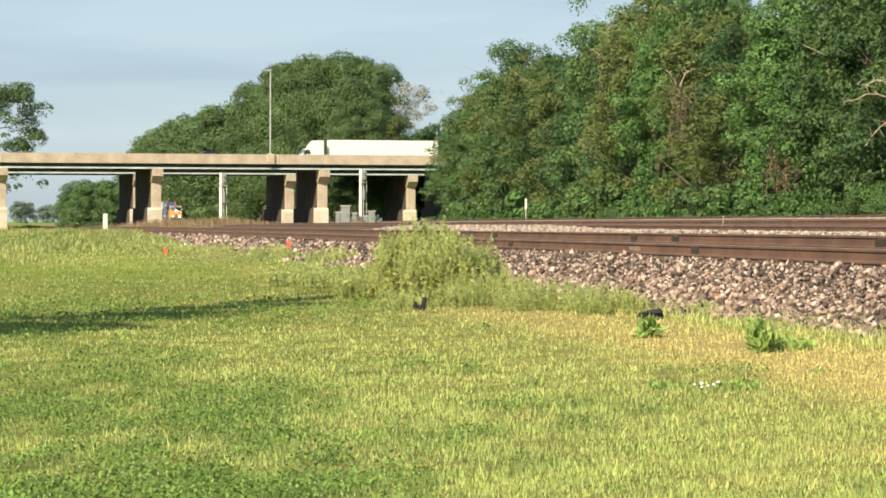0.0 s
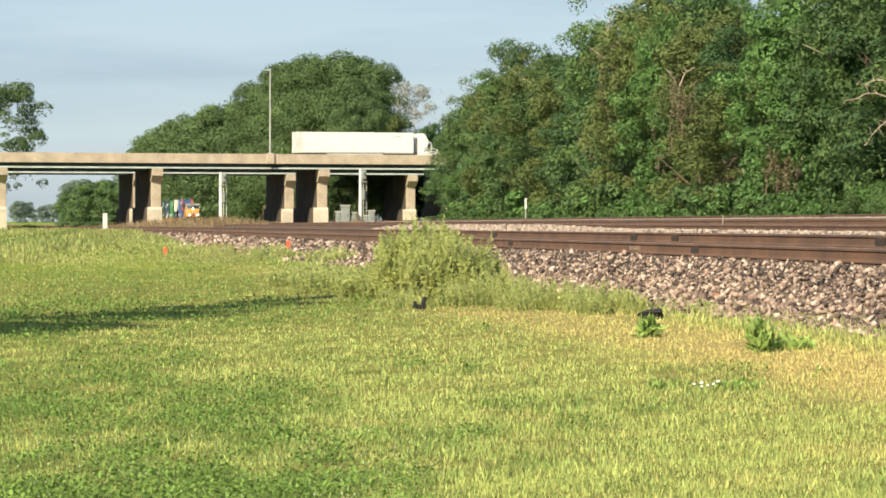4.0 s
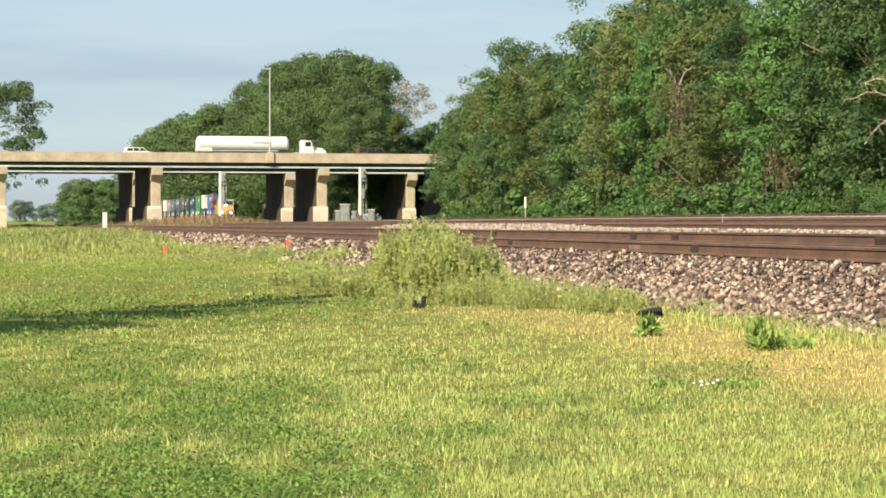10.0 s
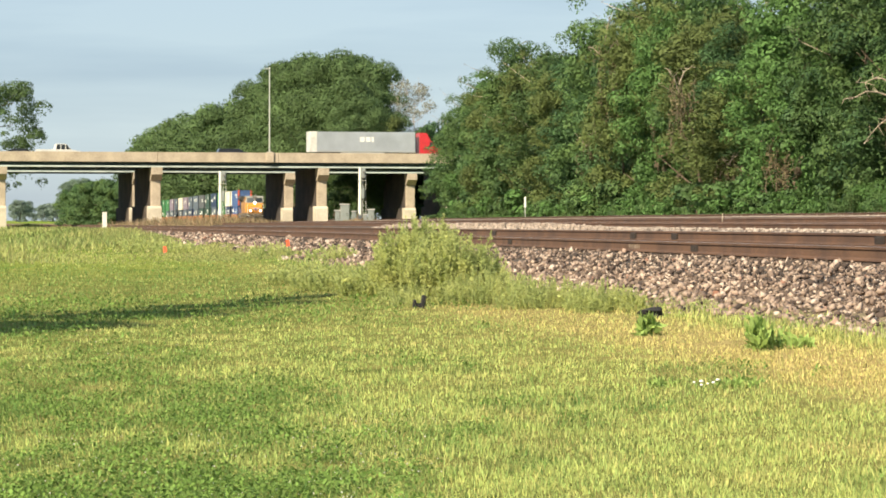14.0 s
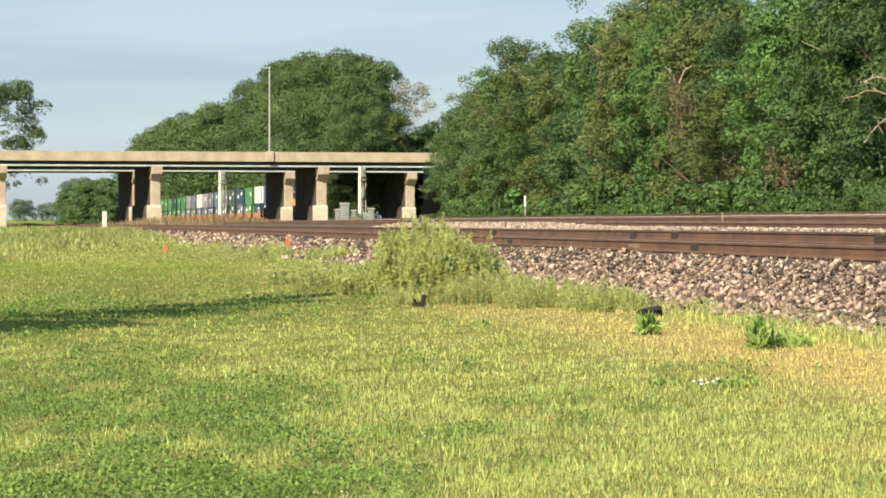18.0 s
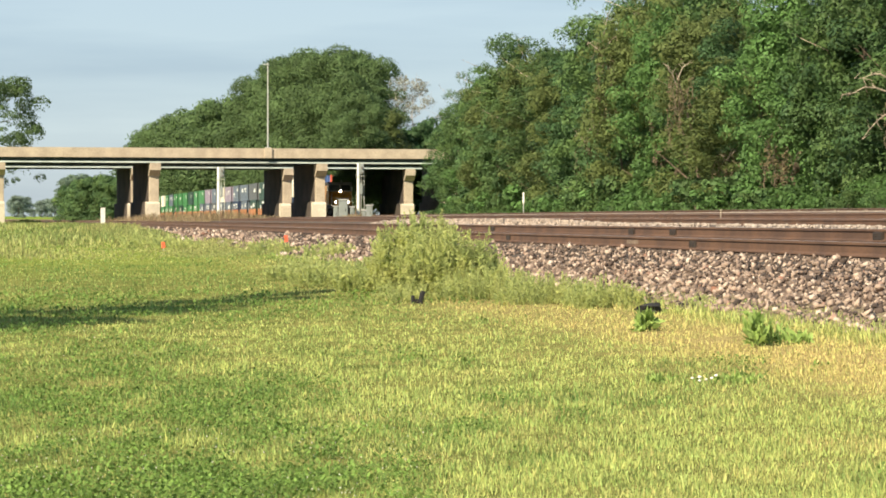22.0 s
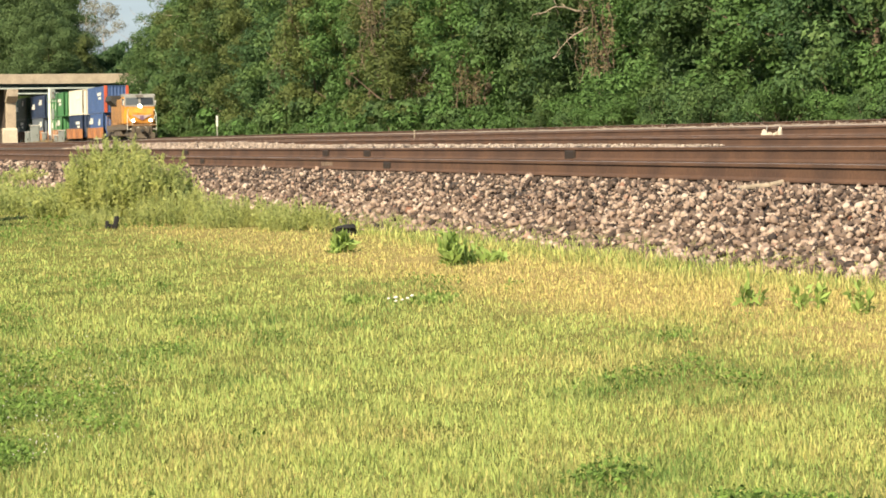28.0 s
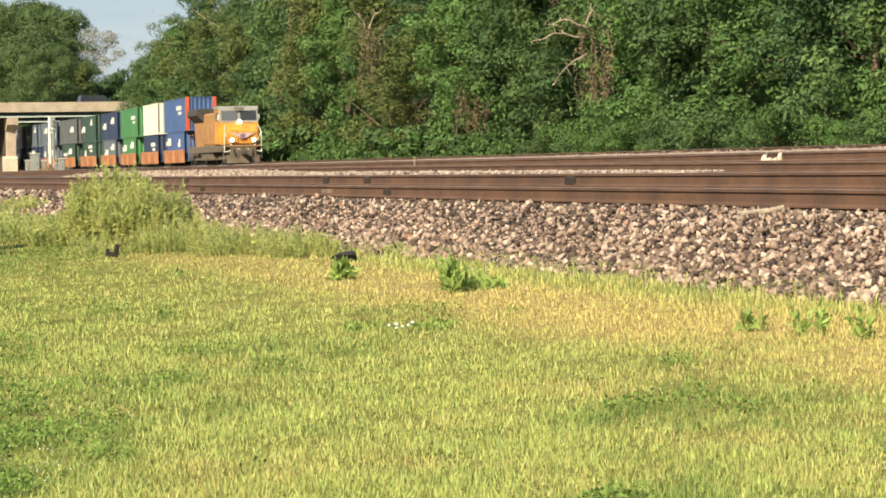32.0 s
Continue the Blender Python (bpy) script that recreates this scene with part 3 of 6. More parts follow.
def wood_side(y):
    """The edge of the wood, to the right of the train's track."""
    return float(line_b(y)) + 6.5 + 1.5 * float(np.clip((y - 315) / 40, 0, 1))


def plant_wood():
    """The edge of the wood, tree by tree: y, metres back from the edge, height, kind."""
    kw = dict(boughs=62, gaps=0.8, squash=1.05, low=0.0, simple=True, group="trees along the railway")
    kinds = [tree("woodland_tree", "broad leafy green tree hung with vines", 11, 18, 4.6, 46000, 0.135, leaf=LEAF, bare=2, **kw),
             tree("woodland_tree", "dense dark green tree at the edge of the wood", 12, 18, 4.2, 44000, 0.135, leaf=LEAF_DARK, **kw),
             tree("woodland_tree", "tall fresh green tree at the edge of the wood", 13, 18, 4.3, 44000, 0.135, leaf=LEAF_BRIGHT, bare=1, **kw),
             tree("woodland_tree", "olive green tree with thin pale twigs", 14, 18, 4.4, 44000, 0.13, leaf=LEAF_PALE, bare=3, **kw),
             tree("background_tree", "leafy green tree deeper in the wood", 15, 18, 5.5, 20000, 0.22, lobes_n=40, simple=True, leaf=LEAF_DARK, group="trees deeper in the wood", bare=1)]
    rows = [(374, 4.2, 14.6, 0), (366, 4.2, 17.4, 0), (357, 4.8, 17.8, 2), (347, 4.0, 16.2, 0), (337, 4.0, 18.0, 3), (328, 4.0, 19.2, 3), (319, 3.4, 19.8, 0), (310, 4.4, 19.4, 3), (300, 3.6, 17.4, 0), (291, 4.8, 16.2, 1)]
    rows += [(281, 3.4, 17.0, 3), (273, 3.2, 16.6, 1), (263, 3.5, 19.6, 0), (254, 6.0, 20.5, 1), (246, 3.4, 20.5, 3), (237, 4.4, 20.0, 2), (228, 6.0, 19.0, 0), (220, 3.6, 17.5, 3), (214, 5.0, 14.4, 1)]
    rows += [(204, 3.4, 11.8, 3), (191, 3.2, 18.6, 2), (184, 4.4, 18.0, 2), (180, 4.4, 18.0, 0), (172, 6.2, 17.5, 1), (165, 3.4, 17.5, 0), (157, 4.6, 17.0, 2), (149, 6.2, 17.5, 1), (142, 4.0, 16.5, 0), (134, 4.0, 17.0, 2), (126, 4.2, 16.5, 1), (117, 4.0, 16.5, 0), (108, 4.0, 16.5, 2)]
    rng = np.random.default_rng(5)
    back = [(y, 12.5 + rng.uniform(-1, 2), np.interp(y, [110, 200, 222, 228, 246, 258, 300, 345], [16, 15, 14, 12.5, 12.5, 16.5, 14.5, 13]), 4) for y in (118, 136, 153, 169, 185, 198, 213, 228, 243, 258, 274, 290, 307, 325, 345)]
    back += [(y, 21.0 + rng.uniform(-1, 1), 15.0, 4) for y in (112, 124, 136, 148, 160, 174, 190)]
    used = set()
    for y, back_off, h, k in rows + back:
        s = h / 18
        m = pose(wood_side(y) + back_off + rng.uniform(-0.4, 0.4), y, 1.2, 0, 0, rng.uniform(0, 360)) @ Matrix.Diagonal((rng.uniform(0.95, 1.15), rng.uniform(0.95, 1.15), s, 1))
        if k in used:
            copy_thing(kinds[k], m).matrix_basis = m
        else:
            kinds[k].matrix_basis = m
            used.add(k)


plant_wood()


def shrubs():
    """Low bushes along the foot of the wood."""
    kinds = []
    for s, (leaf, label, count, size) in enumerate(((LEAF_BRIGHT, "bright green leafy shrub at the foot of the trees", 1300, 0.19), (LEAF, "mid green shrub at the foot of the trees", 1300, 0.19),
                                                    (LEAF_BRIGHT, "spreading green bramble shrub beside the track", 3400, 0.095), (LEAF, "dense green bramble shrub beside the track", 3400, 0.095))):
        rng = np.random.default_rng(40 + s)
        t = thing("shrub", label, "shrub", "shrubs along the wood")
        bm = bmesh.new()
        lobes = []
        for _ in range(9):
            a, r = rng.random() * 6.283, 1.6 * math.sqrt(rng.random())
            h = 0.5 + 1.7 * rng.random()
            rod(bm, (0, 0, 0), (math.cos(a) * r, math.sin(a) * r, h), 0.04, 0.012, n=5)
            lobes.append((math.cos(a) * r, math.sin(a) * r, h, 0.55 + 0.4 * rng.random()))
        part("stem", bm, BARK, t)
        co, tris = leaf_cloud(rng, lobes, count, size)
        co[:, 2] = np.maximum(co[:, 2], 0.03)
        ob = new("foliage", arrays_mesh("foliage", co, tris, leaf))
        ob.parent = t
        kinds.append(t)
    rng = np.random.default_rng(9)
    first = [True] * 4
    y = 102.0
    while y < 372:
        for row in range(2):
            k = int(rng.integers(2)) + (2 if y < 165 else 0)
            if rng.random() < 0.12:
                continue
            s = rng.uniform(0.5, 1.1) ** 1.3 * (0.8 + 0.9 * row * rng.random())
            m = pose(wood_side(y) - 1.3 + 1.9 * row + rng.uniform(-0.9, 0.9), y + rng.uniform(-1.5, 1.5), 1.33, 0, 0, rng.uniform(0, 360)) @ Matrix.Diagonal((s, s, s, 1))
            if first[k]:
                kinds[k].matrix_basis, first[k] = m, False
            else:
                copy_thing(kinds[k], m).matrix_basis = m
        y += 3.0 * (y / 150) ** 0.5


shrubs()


def far_trees():
    """The tall wood beyond the bridges, single trees and the hazy woods far off."""
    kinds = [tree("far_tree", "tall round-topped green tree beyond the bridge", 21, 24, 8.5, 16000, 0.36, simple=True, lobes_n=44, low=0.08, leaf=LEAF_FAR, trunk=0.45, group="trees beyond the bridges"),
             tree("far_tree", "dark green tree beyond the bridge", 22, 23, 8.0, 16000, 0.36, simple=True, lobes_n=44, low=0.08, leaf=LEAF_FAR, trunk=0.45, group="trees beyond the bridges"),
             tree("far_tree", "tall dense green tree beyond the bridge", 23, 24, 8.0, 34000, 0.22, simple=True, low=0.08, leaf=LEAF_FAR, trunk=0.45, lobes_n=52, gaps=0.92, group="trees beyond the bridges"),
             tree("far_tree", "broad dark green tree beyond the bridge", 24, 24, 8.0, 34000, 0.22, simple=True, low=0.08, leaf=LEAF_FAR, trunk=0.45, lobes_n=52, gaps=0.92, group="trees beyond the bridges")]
    used, rng = set(), np.random.default_rng(77)

    def put(k, m):
        if k in used:
            copy_thing(kinds[k], m).matrix_basis = m
        else:
            kinds[k].matrix_basis = m
            used.add(k)
    y = 452.0
    while y < 1150:
        h = np.interp(y, [452, 465, 480, 510, 560, 700, 850, 1150], [17.5, 20, 24.6, 28.6, 29.6, 28.2, 31.6, 31.5]) / 24 * rng.uniform(0.95, 1.04)
        wide = float(np.interp(y, [460, 520, 600], [0.86, 0.94, 1.0]))
        for row in range(2 if 600 < y < 700 else 1):
            m = pose(float(line_b(y)) + 12 - 4.0 * float(np.clip((500 - y) / 45, 0, 1)) + row * 12 + rng.uniform(-1.5, 1.5), y + rng.uniform(-3, 3), 1.0, 0, 0, rng.uniform(0, 360)) @ Matrix.Diagonal((h * wide, h * wide, h, 1))
            put(int(rng.integers(2)) + (2 if y < 650 else 0), m)
        y += 12.5 * (y / 500) ** 0.7


far_trees()


LEAF_SILVER = mat("silvery_leaf", (0.27, 0.275, 0.22), 0.7, var=0.25, scale=0.3, fine=1.2, island=0.3, bump=0, through_light=0.3)
PALE_BARK = mat("pale_bark", (0.42, 0.38, 0.33), 0.9, var=0.25, scale=2, fine=14)


def lone_trees():
    t = tree("roadside_tree", "spreading open-crowned tree with gaps between its leaves", 31, 23.0, 8.6, 15000, 0.2, low=0.22, leaf=LEAF_FAR, trunk=0.4, lobes_n=60, gaps=0.55, simple=True)
    t.matrix_basis = pose(-68.6, 462, 0.6, 0, 0, 40)
    t = tree("pale_tree", "half-bare tree with pale twigs and sparse leaves", 33, 24.5, 5.6, 2700, 0.19, low=0.35, leaf=LEAF_SILVER, simple=True, trunk=0.25, lobes_n=16, gaps=0.7, wood=PALE_BARK, twigs=7)
    t.matrix_basis = pose(-4.4, 482, 1.0, 0, 0, 10)
    t = tree("round_tree", "low round-topped olive green tree beyond the bridge", 34, 17.0, 5.8, 24000, 0.2, low=0.1, leaf=LEAF_PALE, trunk=0.3, lobes_n=44, simple=True)
    t.matrix_basis = pose(-8.9, 460, 1.0, 0, 0, 100)
    # tall bare-stemmed trees added out of view beside the meadow, their high crowns placed only to shade a strip of the
    # grass
    first = tree("meadow_tree", "unseen tall bare-stemmed tree added to shade a strip of meadow", 35, 15.0, 1.55, 2600, 0.15, low=0.8, leaf=LEAF, trunk=0.12, lobes_n=30, squash=0.8, group="trees beside the meadow")
    reach = 13.6 / math.tan(e)
    for i, (x, y, k) in enumerate(((-5.9, 40.6, 1.5), (-8.2, 38.5, 1.5), (-4.4, 45.4, 1.15), (-3.0, 50.0, 0.85), (-1.9, 54.0, 0.55))):
        m = pose(x - math.sin(a) * reach, y - math.cos(a) * reach, 0, 0, 0, 50 * i) @ Matrix.Diagonal((k, k, 1, 1))
        if i:
            copy_thing(first, m).matrix_basis = m
        else:
            first.matrix_basis = m
    # a thicket beyond the bridge's eastern end
    first = tree("thicket_tree", "dark leafy tree in the shade beyond the bridge", 37, 11.0, 4.6, 12000, 0.24, simple=True, low=0.02, leaf=LEAF_DARK, trunk=0.22, lobes_n=30, group="thicket beyond the bridge")
    first.matrix_basis = pose(-4.4, 462, 1.2)
    for i, (x, y) in enumerate(((0.8, 466), (5.6, 470), (10.5, 468), (-1.5, 478), (4.0, 484), (9.5, 486), (-7.2, 476), (15.0, 472))):
        m = pose(x, y, 1.2, 0, 0, 47 * i) @ Matrix.Diagonal((1, 1, 0.9 + 0.03 * (i % 4), 1))
        copy_thing(first, m).matrix_basis = m
    for i, (x, y, s) in enumerate(((-4.6, 470, 1.36), (-0.6, 468, 1.42), (3.4, 474, 1.3))):
        m = pose(x, y, 1.2, 0, 0, 120 + 80 * i) @ Matrix.Diagonal((0.95, 0.95, s, 1))
        copy_thing(first, m).matrix_basis = m
    # woods beside the line beyond the bridges: a fresh green edge, then ones farther down the line with haze in their
    # leaf colour
    rng = np.random.default_rng(71)
    edge = tree("lineside_tree", "fresh green leafy tree beside the line beyond the bridge", 36, 10.2, 5.0, 11000, 0.26, low=0.02, leaf=LEAF, trunk=0.3, lobes_n=34, simple=True, group="trees beside the line")
    edge.matrix_basis = pose(-86.0, 742, 0.9)
    for i, (x, y, k) in enumerate(((-81.5, 735, 0.95), (-91.0, 760, 1.02), (-96.5, 790, 0.98), (-78.0, 722, 0.9), (-101.5, 815, 0.85), (-84.0, 770, 1.15), (-92.0, 800, 1.12), (-98.5, 840, 1.2), (-76.0, 745, 1.1))):
        m = pose(x, y, 0.9, 0, 0, 71 * i) @ Matrix.Diagonal((k, k, k, 1))
        copy_thing(edge, m).matrix_basis = m
    # haze is only in the leaf colours here, the air is clear
    kind = tree("distant_tree", "distant green tree with haze put into its leaf colour", 46, 17.0, 7.5, 9000, 0.42, low=0.02, leaf=LEAF_HAZE, trunk=0.4, lobes_n=36, simple=True, group="distant trees")
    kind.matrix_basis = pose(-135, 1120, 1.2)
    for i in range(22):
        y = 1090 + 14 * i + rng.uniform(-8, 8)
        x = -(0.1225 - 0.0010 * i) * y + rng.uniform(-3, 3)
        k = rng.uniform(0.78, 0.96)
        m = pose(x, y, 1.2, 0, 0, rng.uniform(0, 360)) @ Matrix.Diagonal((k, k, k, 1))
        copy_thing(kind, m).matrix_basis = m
    far_kind = tree("horizon_tree", "tree on the horizon with pale haze put into its leaf colour", 56, 17.0, 7.5, 7000, 0.45, low=0.02, leaf=LEAF_MIST, trunk=0.4, lobes_n=36, simple=True, group="trees on the horizon")
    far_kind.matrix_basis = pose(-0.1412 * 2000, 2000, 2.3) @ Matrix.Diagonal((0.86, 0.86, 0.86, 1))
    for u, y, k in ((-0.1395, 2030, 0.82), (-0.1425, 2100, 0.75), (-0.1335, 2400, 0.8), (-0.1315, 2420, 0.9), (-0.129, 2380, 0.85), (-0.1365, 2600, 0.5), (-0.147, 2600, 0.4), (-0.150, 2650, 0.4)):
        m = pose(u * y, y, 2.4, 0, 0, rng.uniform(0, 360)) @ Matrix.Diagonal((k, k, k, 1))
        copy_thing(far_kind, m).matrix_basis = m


lone_trees()


def dead_tree(x, y, z0, height, limb_rows, seed, label):
    """A bare bleached tree caught in the foliage, with twisted limbs and hanging vines."""
    rng = np.random.default_rng(seed)
    t = thing("dead_tree", label, "tree", "dead trees in the wood", at=pose(x, y, z0))
    bm = bmesh.new()
    rod(bm, (2.2, 2.6, 0), (1.3, 1.6, height * 0.6), 0.11, 0.07, n=8)
    rod(bm, (1.3, 1.6, height * 0.6), (0, 0, height), 0.07, 0.035, n=8)
    part("trunk", bm, BARK, t)
    for dx, dz, start in limb_rows:
        bm = bmesh.new()
        p = Vector((0.1, 0, height * start))
        q = p + Vector((dx, -0.8, dz))
        pts = [p.lerp(q, k / 5) + Vector((0, 0, rng.uniform(-0.12, 0.12) * (0 < k < 5) + 0.25 * math.sin(k / 5 * 3.1))) for k in range(6)]
        for k in range(5):
            rod(bm, pts[k], pts[k + 1], 0.06 * (1 - k / 6), 0.06 * (1 - (k + 1) / 6), n=6)
        for k in range(2, 6):
            for _ in range(2):
                e = pts[k] + Vector((rng.uniform(-0.5, 0.5), rng.uniform(-0.3, 0.3), rng.uniform(-0.5, 0.6)))
                rod(bm, pts[k], e, 0.022, 0.006, n=4)
        part("limb", bm, DEADWOOD, t)
    bm = bmesh.new()
    lobes = []
    for _ in range(22):
        a = Vector((rng.uniform(-0.6, 1.3), rng.uniform(-0.9, 0.2), height * rng.uniform(0.55, 1.0)))
        p = a
        for k in range(4):
            q = p + Vector((rng.uniform(-0.22, 0.22), rng.uniform(-0.1, 0.1), -rng.uniform(0.25, 0.75)))
            rod(bm, p, q, 0.018, 0.014, n=4)
            lobes.append((p.x, p.y - 0.1, p.z, 0.2))
            p = q
    part("vine", bm, VINE, t, "tangle of dry brown vines")
    co, tris = leaf_cloud(rng, lobes, 520, 0.11, 1.6)
    ob = new("dry_foliage", arrays_mesh("dry_foliage", co, tris, LEAF_DRY))
    ob.parent = t
    ob["label"] = "withered brown leaves"


VINE = mat("dry_vine", (0.20, 0.16, 0.115), 0.95, var=0.35, scale=2, fine=14, bump=0.2)
dead_tree(22.9, 151, 1.3, 7.6, ((-2.3, 0.1, 0.93), (-2.9, -0.2, 0.86), (0.3, 0.5, 0.95), (-1.9, -1.6, 0.75)), 3, "bleached dead tree hung with brown vines")
dead_tree(16.6, 212, 1.3, 10.5, ((-1.0, 1.6, 0.9), (0.8, 1.2, 0.95)), 4, "bare bleached tree among the foliage")
dead_tree(19.4, 205, 1.3, 4.6, ((-0.5, 0.9, 0.8), (0.6, 0.6, 0.9)), 5, "short dead tree hung with brown vines")
dead_tree(20.5, 188, 1.3, 5.4, ((-0.6, 0.7, 0.85), (0.5, 0.9, 0.95)), 8, "short dead tree smothered in brown vines")
dead_tree(12.4, 261, 1.3, 7.6, ((-0.9, 0.5, 0.9), (0.7, 0.8, 0.95)), 9, "dead tree smothered in dry brown vines")
dead_tree(13.2, 246, 1.3, 15.0, ((-1.4, 1.0, 0.9), (1.2, 1.4, 0.92), (0.4, 2.0, 1.0)), 6, "tall bare bleached tree among the foliage")


# ---- stones ----
def rock_mesh(name, rng, pos, size, material, flat=0.65):
    """Many small broken stones: blocks with knocked-off corners and uneven faces."""
    base = np.array([(-1, -1, -1), (1, -1, -1), (1, 1, -1), (-1, 1, -1), (-0.8, -0.8, 1), (0.8, -0.8, 1), (0.8, 0.8, 1), (-0.8, 0.8, 1)]) * 0.72
    tri = np.array([(0, 2, 1), (0, 3, 2), (4, 5, 6), (4, 6, 7), (0, 1, 5), (0, 5, 4), (1, 2, 6), (1, 6, 5), (2, 3, 7), (2, 7, 6), (3, 0, 4), (3, 4, 7)])
    n = len(pos)
    v = np.broadcast_to(base, (n, 8, 3)) * (1 + rng.uniform(-0.6, 0.35, (n, 8, 3)))
    v = v * np.stack([np.ones(n), rng.uniform(0.5, 1.0, n), rng.uniform(0.32, 0.7, n) * flat / 0.65], -1)[:, None]
    q = rng.normal(size=(n, 4))
    q[:, 1:3] *= 0.55
    q /= np.linalg.norm(q, axis=1, keepdims=True)
    w, x, y, z = q.T
    rot = np.stack([np.stack([1 - 2 * (y * y + z * z), 2 * (x * y - z * w), 2 * (x * z + y * w)], -1),
                    np.stack([2 * (x * y + z * w), 1 - 2 * (x * x + z * z), 2 * (y * z - x * w)], -1),
                    np.stack([2 * (x * z - y * w), 2 * (y * z + x * w), 1 - 2 * (x * x + y * y)], -1)], 1)
    v = np.einsum("nij,nkj->nki", rot, v) * size[:, None, None] / 2 + pos[:, None]
    return arrays_mesh(name, v.reshape(-1, 3), (np.arange(n)[:, None, None] * 8 + tri).reshape(-1, 3), material)


def stone_material():
    m = mat("ballast_stone", (0.50, 0.40, 0.32), 0.9, var=0.25, scale=6.0, fine=60, bump=0.4)
    n, l = m.node_tree.nodes, m.node_tree.links
    hsv = next(k for k in n if k.type == "HUE_SAT")
    geo = n.new("ShaderNodeNewGeometry")
    ramp = n.new("ShaderNodeValToRGB")
    for k in range(5):
        ramp.color_ramp.elements.new(0.5)
    tones = [(0, (0.04, 0.03, 0.026)), (0.17, (0.08, 0.056, 0.046)), (0.36, (0.17, 0.122, 0.098)), (0.6, (0.285, 0.21, 0.168)), (0.82, (0.40, 0.31, 0.25)), (0.95, (0.54, 0.445, 0.375)), (1, (0.22, 0.105, 0.07))]
    for e, (p, c) in zip(ramp.color_ramp.elements, tones):
        e.position, e.color = p, (*c, 1)
    l.new(geo.outputs["Random Per Island"], ramp.inputs["Fac"])
    l.new(ramp.outputs["Color"], hsv.inputs["Color"])
    return m


STONES = stone_material()
PALE_STONES = mat("pale_stone", (0.43, 0.36, 0.31), 0.9, var=0.25, scale=6, fine=40, island=0.4, bump=0.3)


HEAP_STONES = mat("buff_stone", (0.36, 0.29, 0.24), 0.9, var=0.25, scale=6, fine=40, island=0.45, bump=0.3)


def near_stones():
    rng = np.random.default_rng(2)
    n = 40000
    y = 1 / rng.uniform(1 / 330, 1 / 19.0, n)
    off = rng.uniform(-3.7, -0.08, n)
    edge = 0.35 * np.sin(y * 0.9) + 0.2 * np.sin(y * 2.3 + 1)
    keep = off > -3.35 + edge * 0.6
    y, off = y[keep], off[keep]
    size = rng.gamma(4.6, 0.0146, len(y)) * np.interp(y, [20, 60, 120, 330], [1.12, 1.25, 2.0, 4.0]) * np.interp(off, [-3.4, -2.6, -1, 0], [1.55, 1.2, 1.0, 0.9])
    size = np.minimum(size, np.interp(y, [20, 60, 120], [0.13, 0.16, 1.0]))
    base = np.interp(off, [-3.4, -1.0, -0.15, 0], [0, 1, 1.1, 1.1])
    z0 = field(y) + 0.14
    z = z0 + (RAIL_A - 0.34 - z0) * base + rng.uniform(-0.07, 0.065, len(y))
    pos = np.stack([line_a(y) + off, y, z], -1)
    ob = new("crushed_stone", rock_mesh("crushed_stone", rng, pos, size, STONES))
    tagged(ob, "loose tan, grey and brown crushed stone on the track bed", "ballast", kind="stuff")
    # stones between the near track and the siding
    n = 5000
    y = 1 / rng.uniform(1 / 300, 1 / 40, n)
    f = rng.random(n)
    x = line_a(y) + 2.4 + f * 6.0
    pos = np.stack([x, y, ground_z(x - line_a(y), y) + rng.uniform(0, 0.06, n)], -1)
    ob = new("brown_crushed_stone", rock_mesh("brown_crushed_stone", rng, pos, rng.uniform(0.07, 0.13, n) * np.interp(y, [40, 300], [1, 3]), STONES))
    tagged(ob, "brown crushed stone between the tracks", "ballast", kind="stuff")
    # a heap of pale stones on the bend of the siding
    n = 4600
    y = 1 / rng.uniform(1 / 165, 1 / 100, n)
    off = rng.uniform(-4.4, -0.9, n)
    full = np.interp(y, [100, 122, 165], [0.35, 1, 1])
    z = EYE - 0.42 + full * 0.38 * np.clip((off + 4.4) / 2.6, 0, 1)
    pos = np.stack([line_c(y) + off, y, z + rng.uniform(-0.03, 0.03, n)], -1)
    ob = new("stone_heap", rock_mesh("stone_heap", rng, pos, rng.uniform(0.12, 0.22, n), HEAP_STONES))
    tagged(ob, "bank of pale crushed stone beside the siding", "ballast", kind="stuff")
    # the pale shoulder of the siding
    n = 6000
    y = 1 / rng.uniform(1 / 150, 1 / 66, n)
    off = rng.uniform(-3.9, -0.85, n)
    z = rail_c(y) - 0.2 - np.interp(y, [66, 92], [0.012, 0.0]) + (off + 1.5) * 0.2 * (off < -1.5)
    size = rng.uniform(0.06, 0.11, n) * np.interp(y, [60, 240], [1, 2.2])
    pos = np.stack([line_c(y) + off, y, z + rng.uniform(0, 0.04, n)], -1)
    ob = new("pale_crushed_stone", rock_mesh("pale_crushed_stone", rng, pos, size, PALE_STONES))
    tagged(ob, "pale pinkish crushed stone on the siding's shoulder", "ballast", kind="stuff")
    # loose pale stones between the canted rails of the far track
    n = 2600
    y = 1 / rng.uniform(1 / 170, 1 / 62, n)
    off = rng.uniform(-0.6, 0.6, n)
    z = rail_b(y) - 0.08 + 0.1 * (off + 0.75) + rng.uniform(-0.03, 0.03, n)
    pos = np.stack([line_b(y) + off, y, z], -1)
    ob = new("loose_stone", rock_mesh("loose_stone", rng, pos, rng.uniform(0.05, 0.1, n), PALE_STONES))
    tagged(ob, "loose pale stones between the rails of the far track", "ballast", kind="stuff")


near_stones()


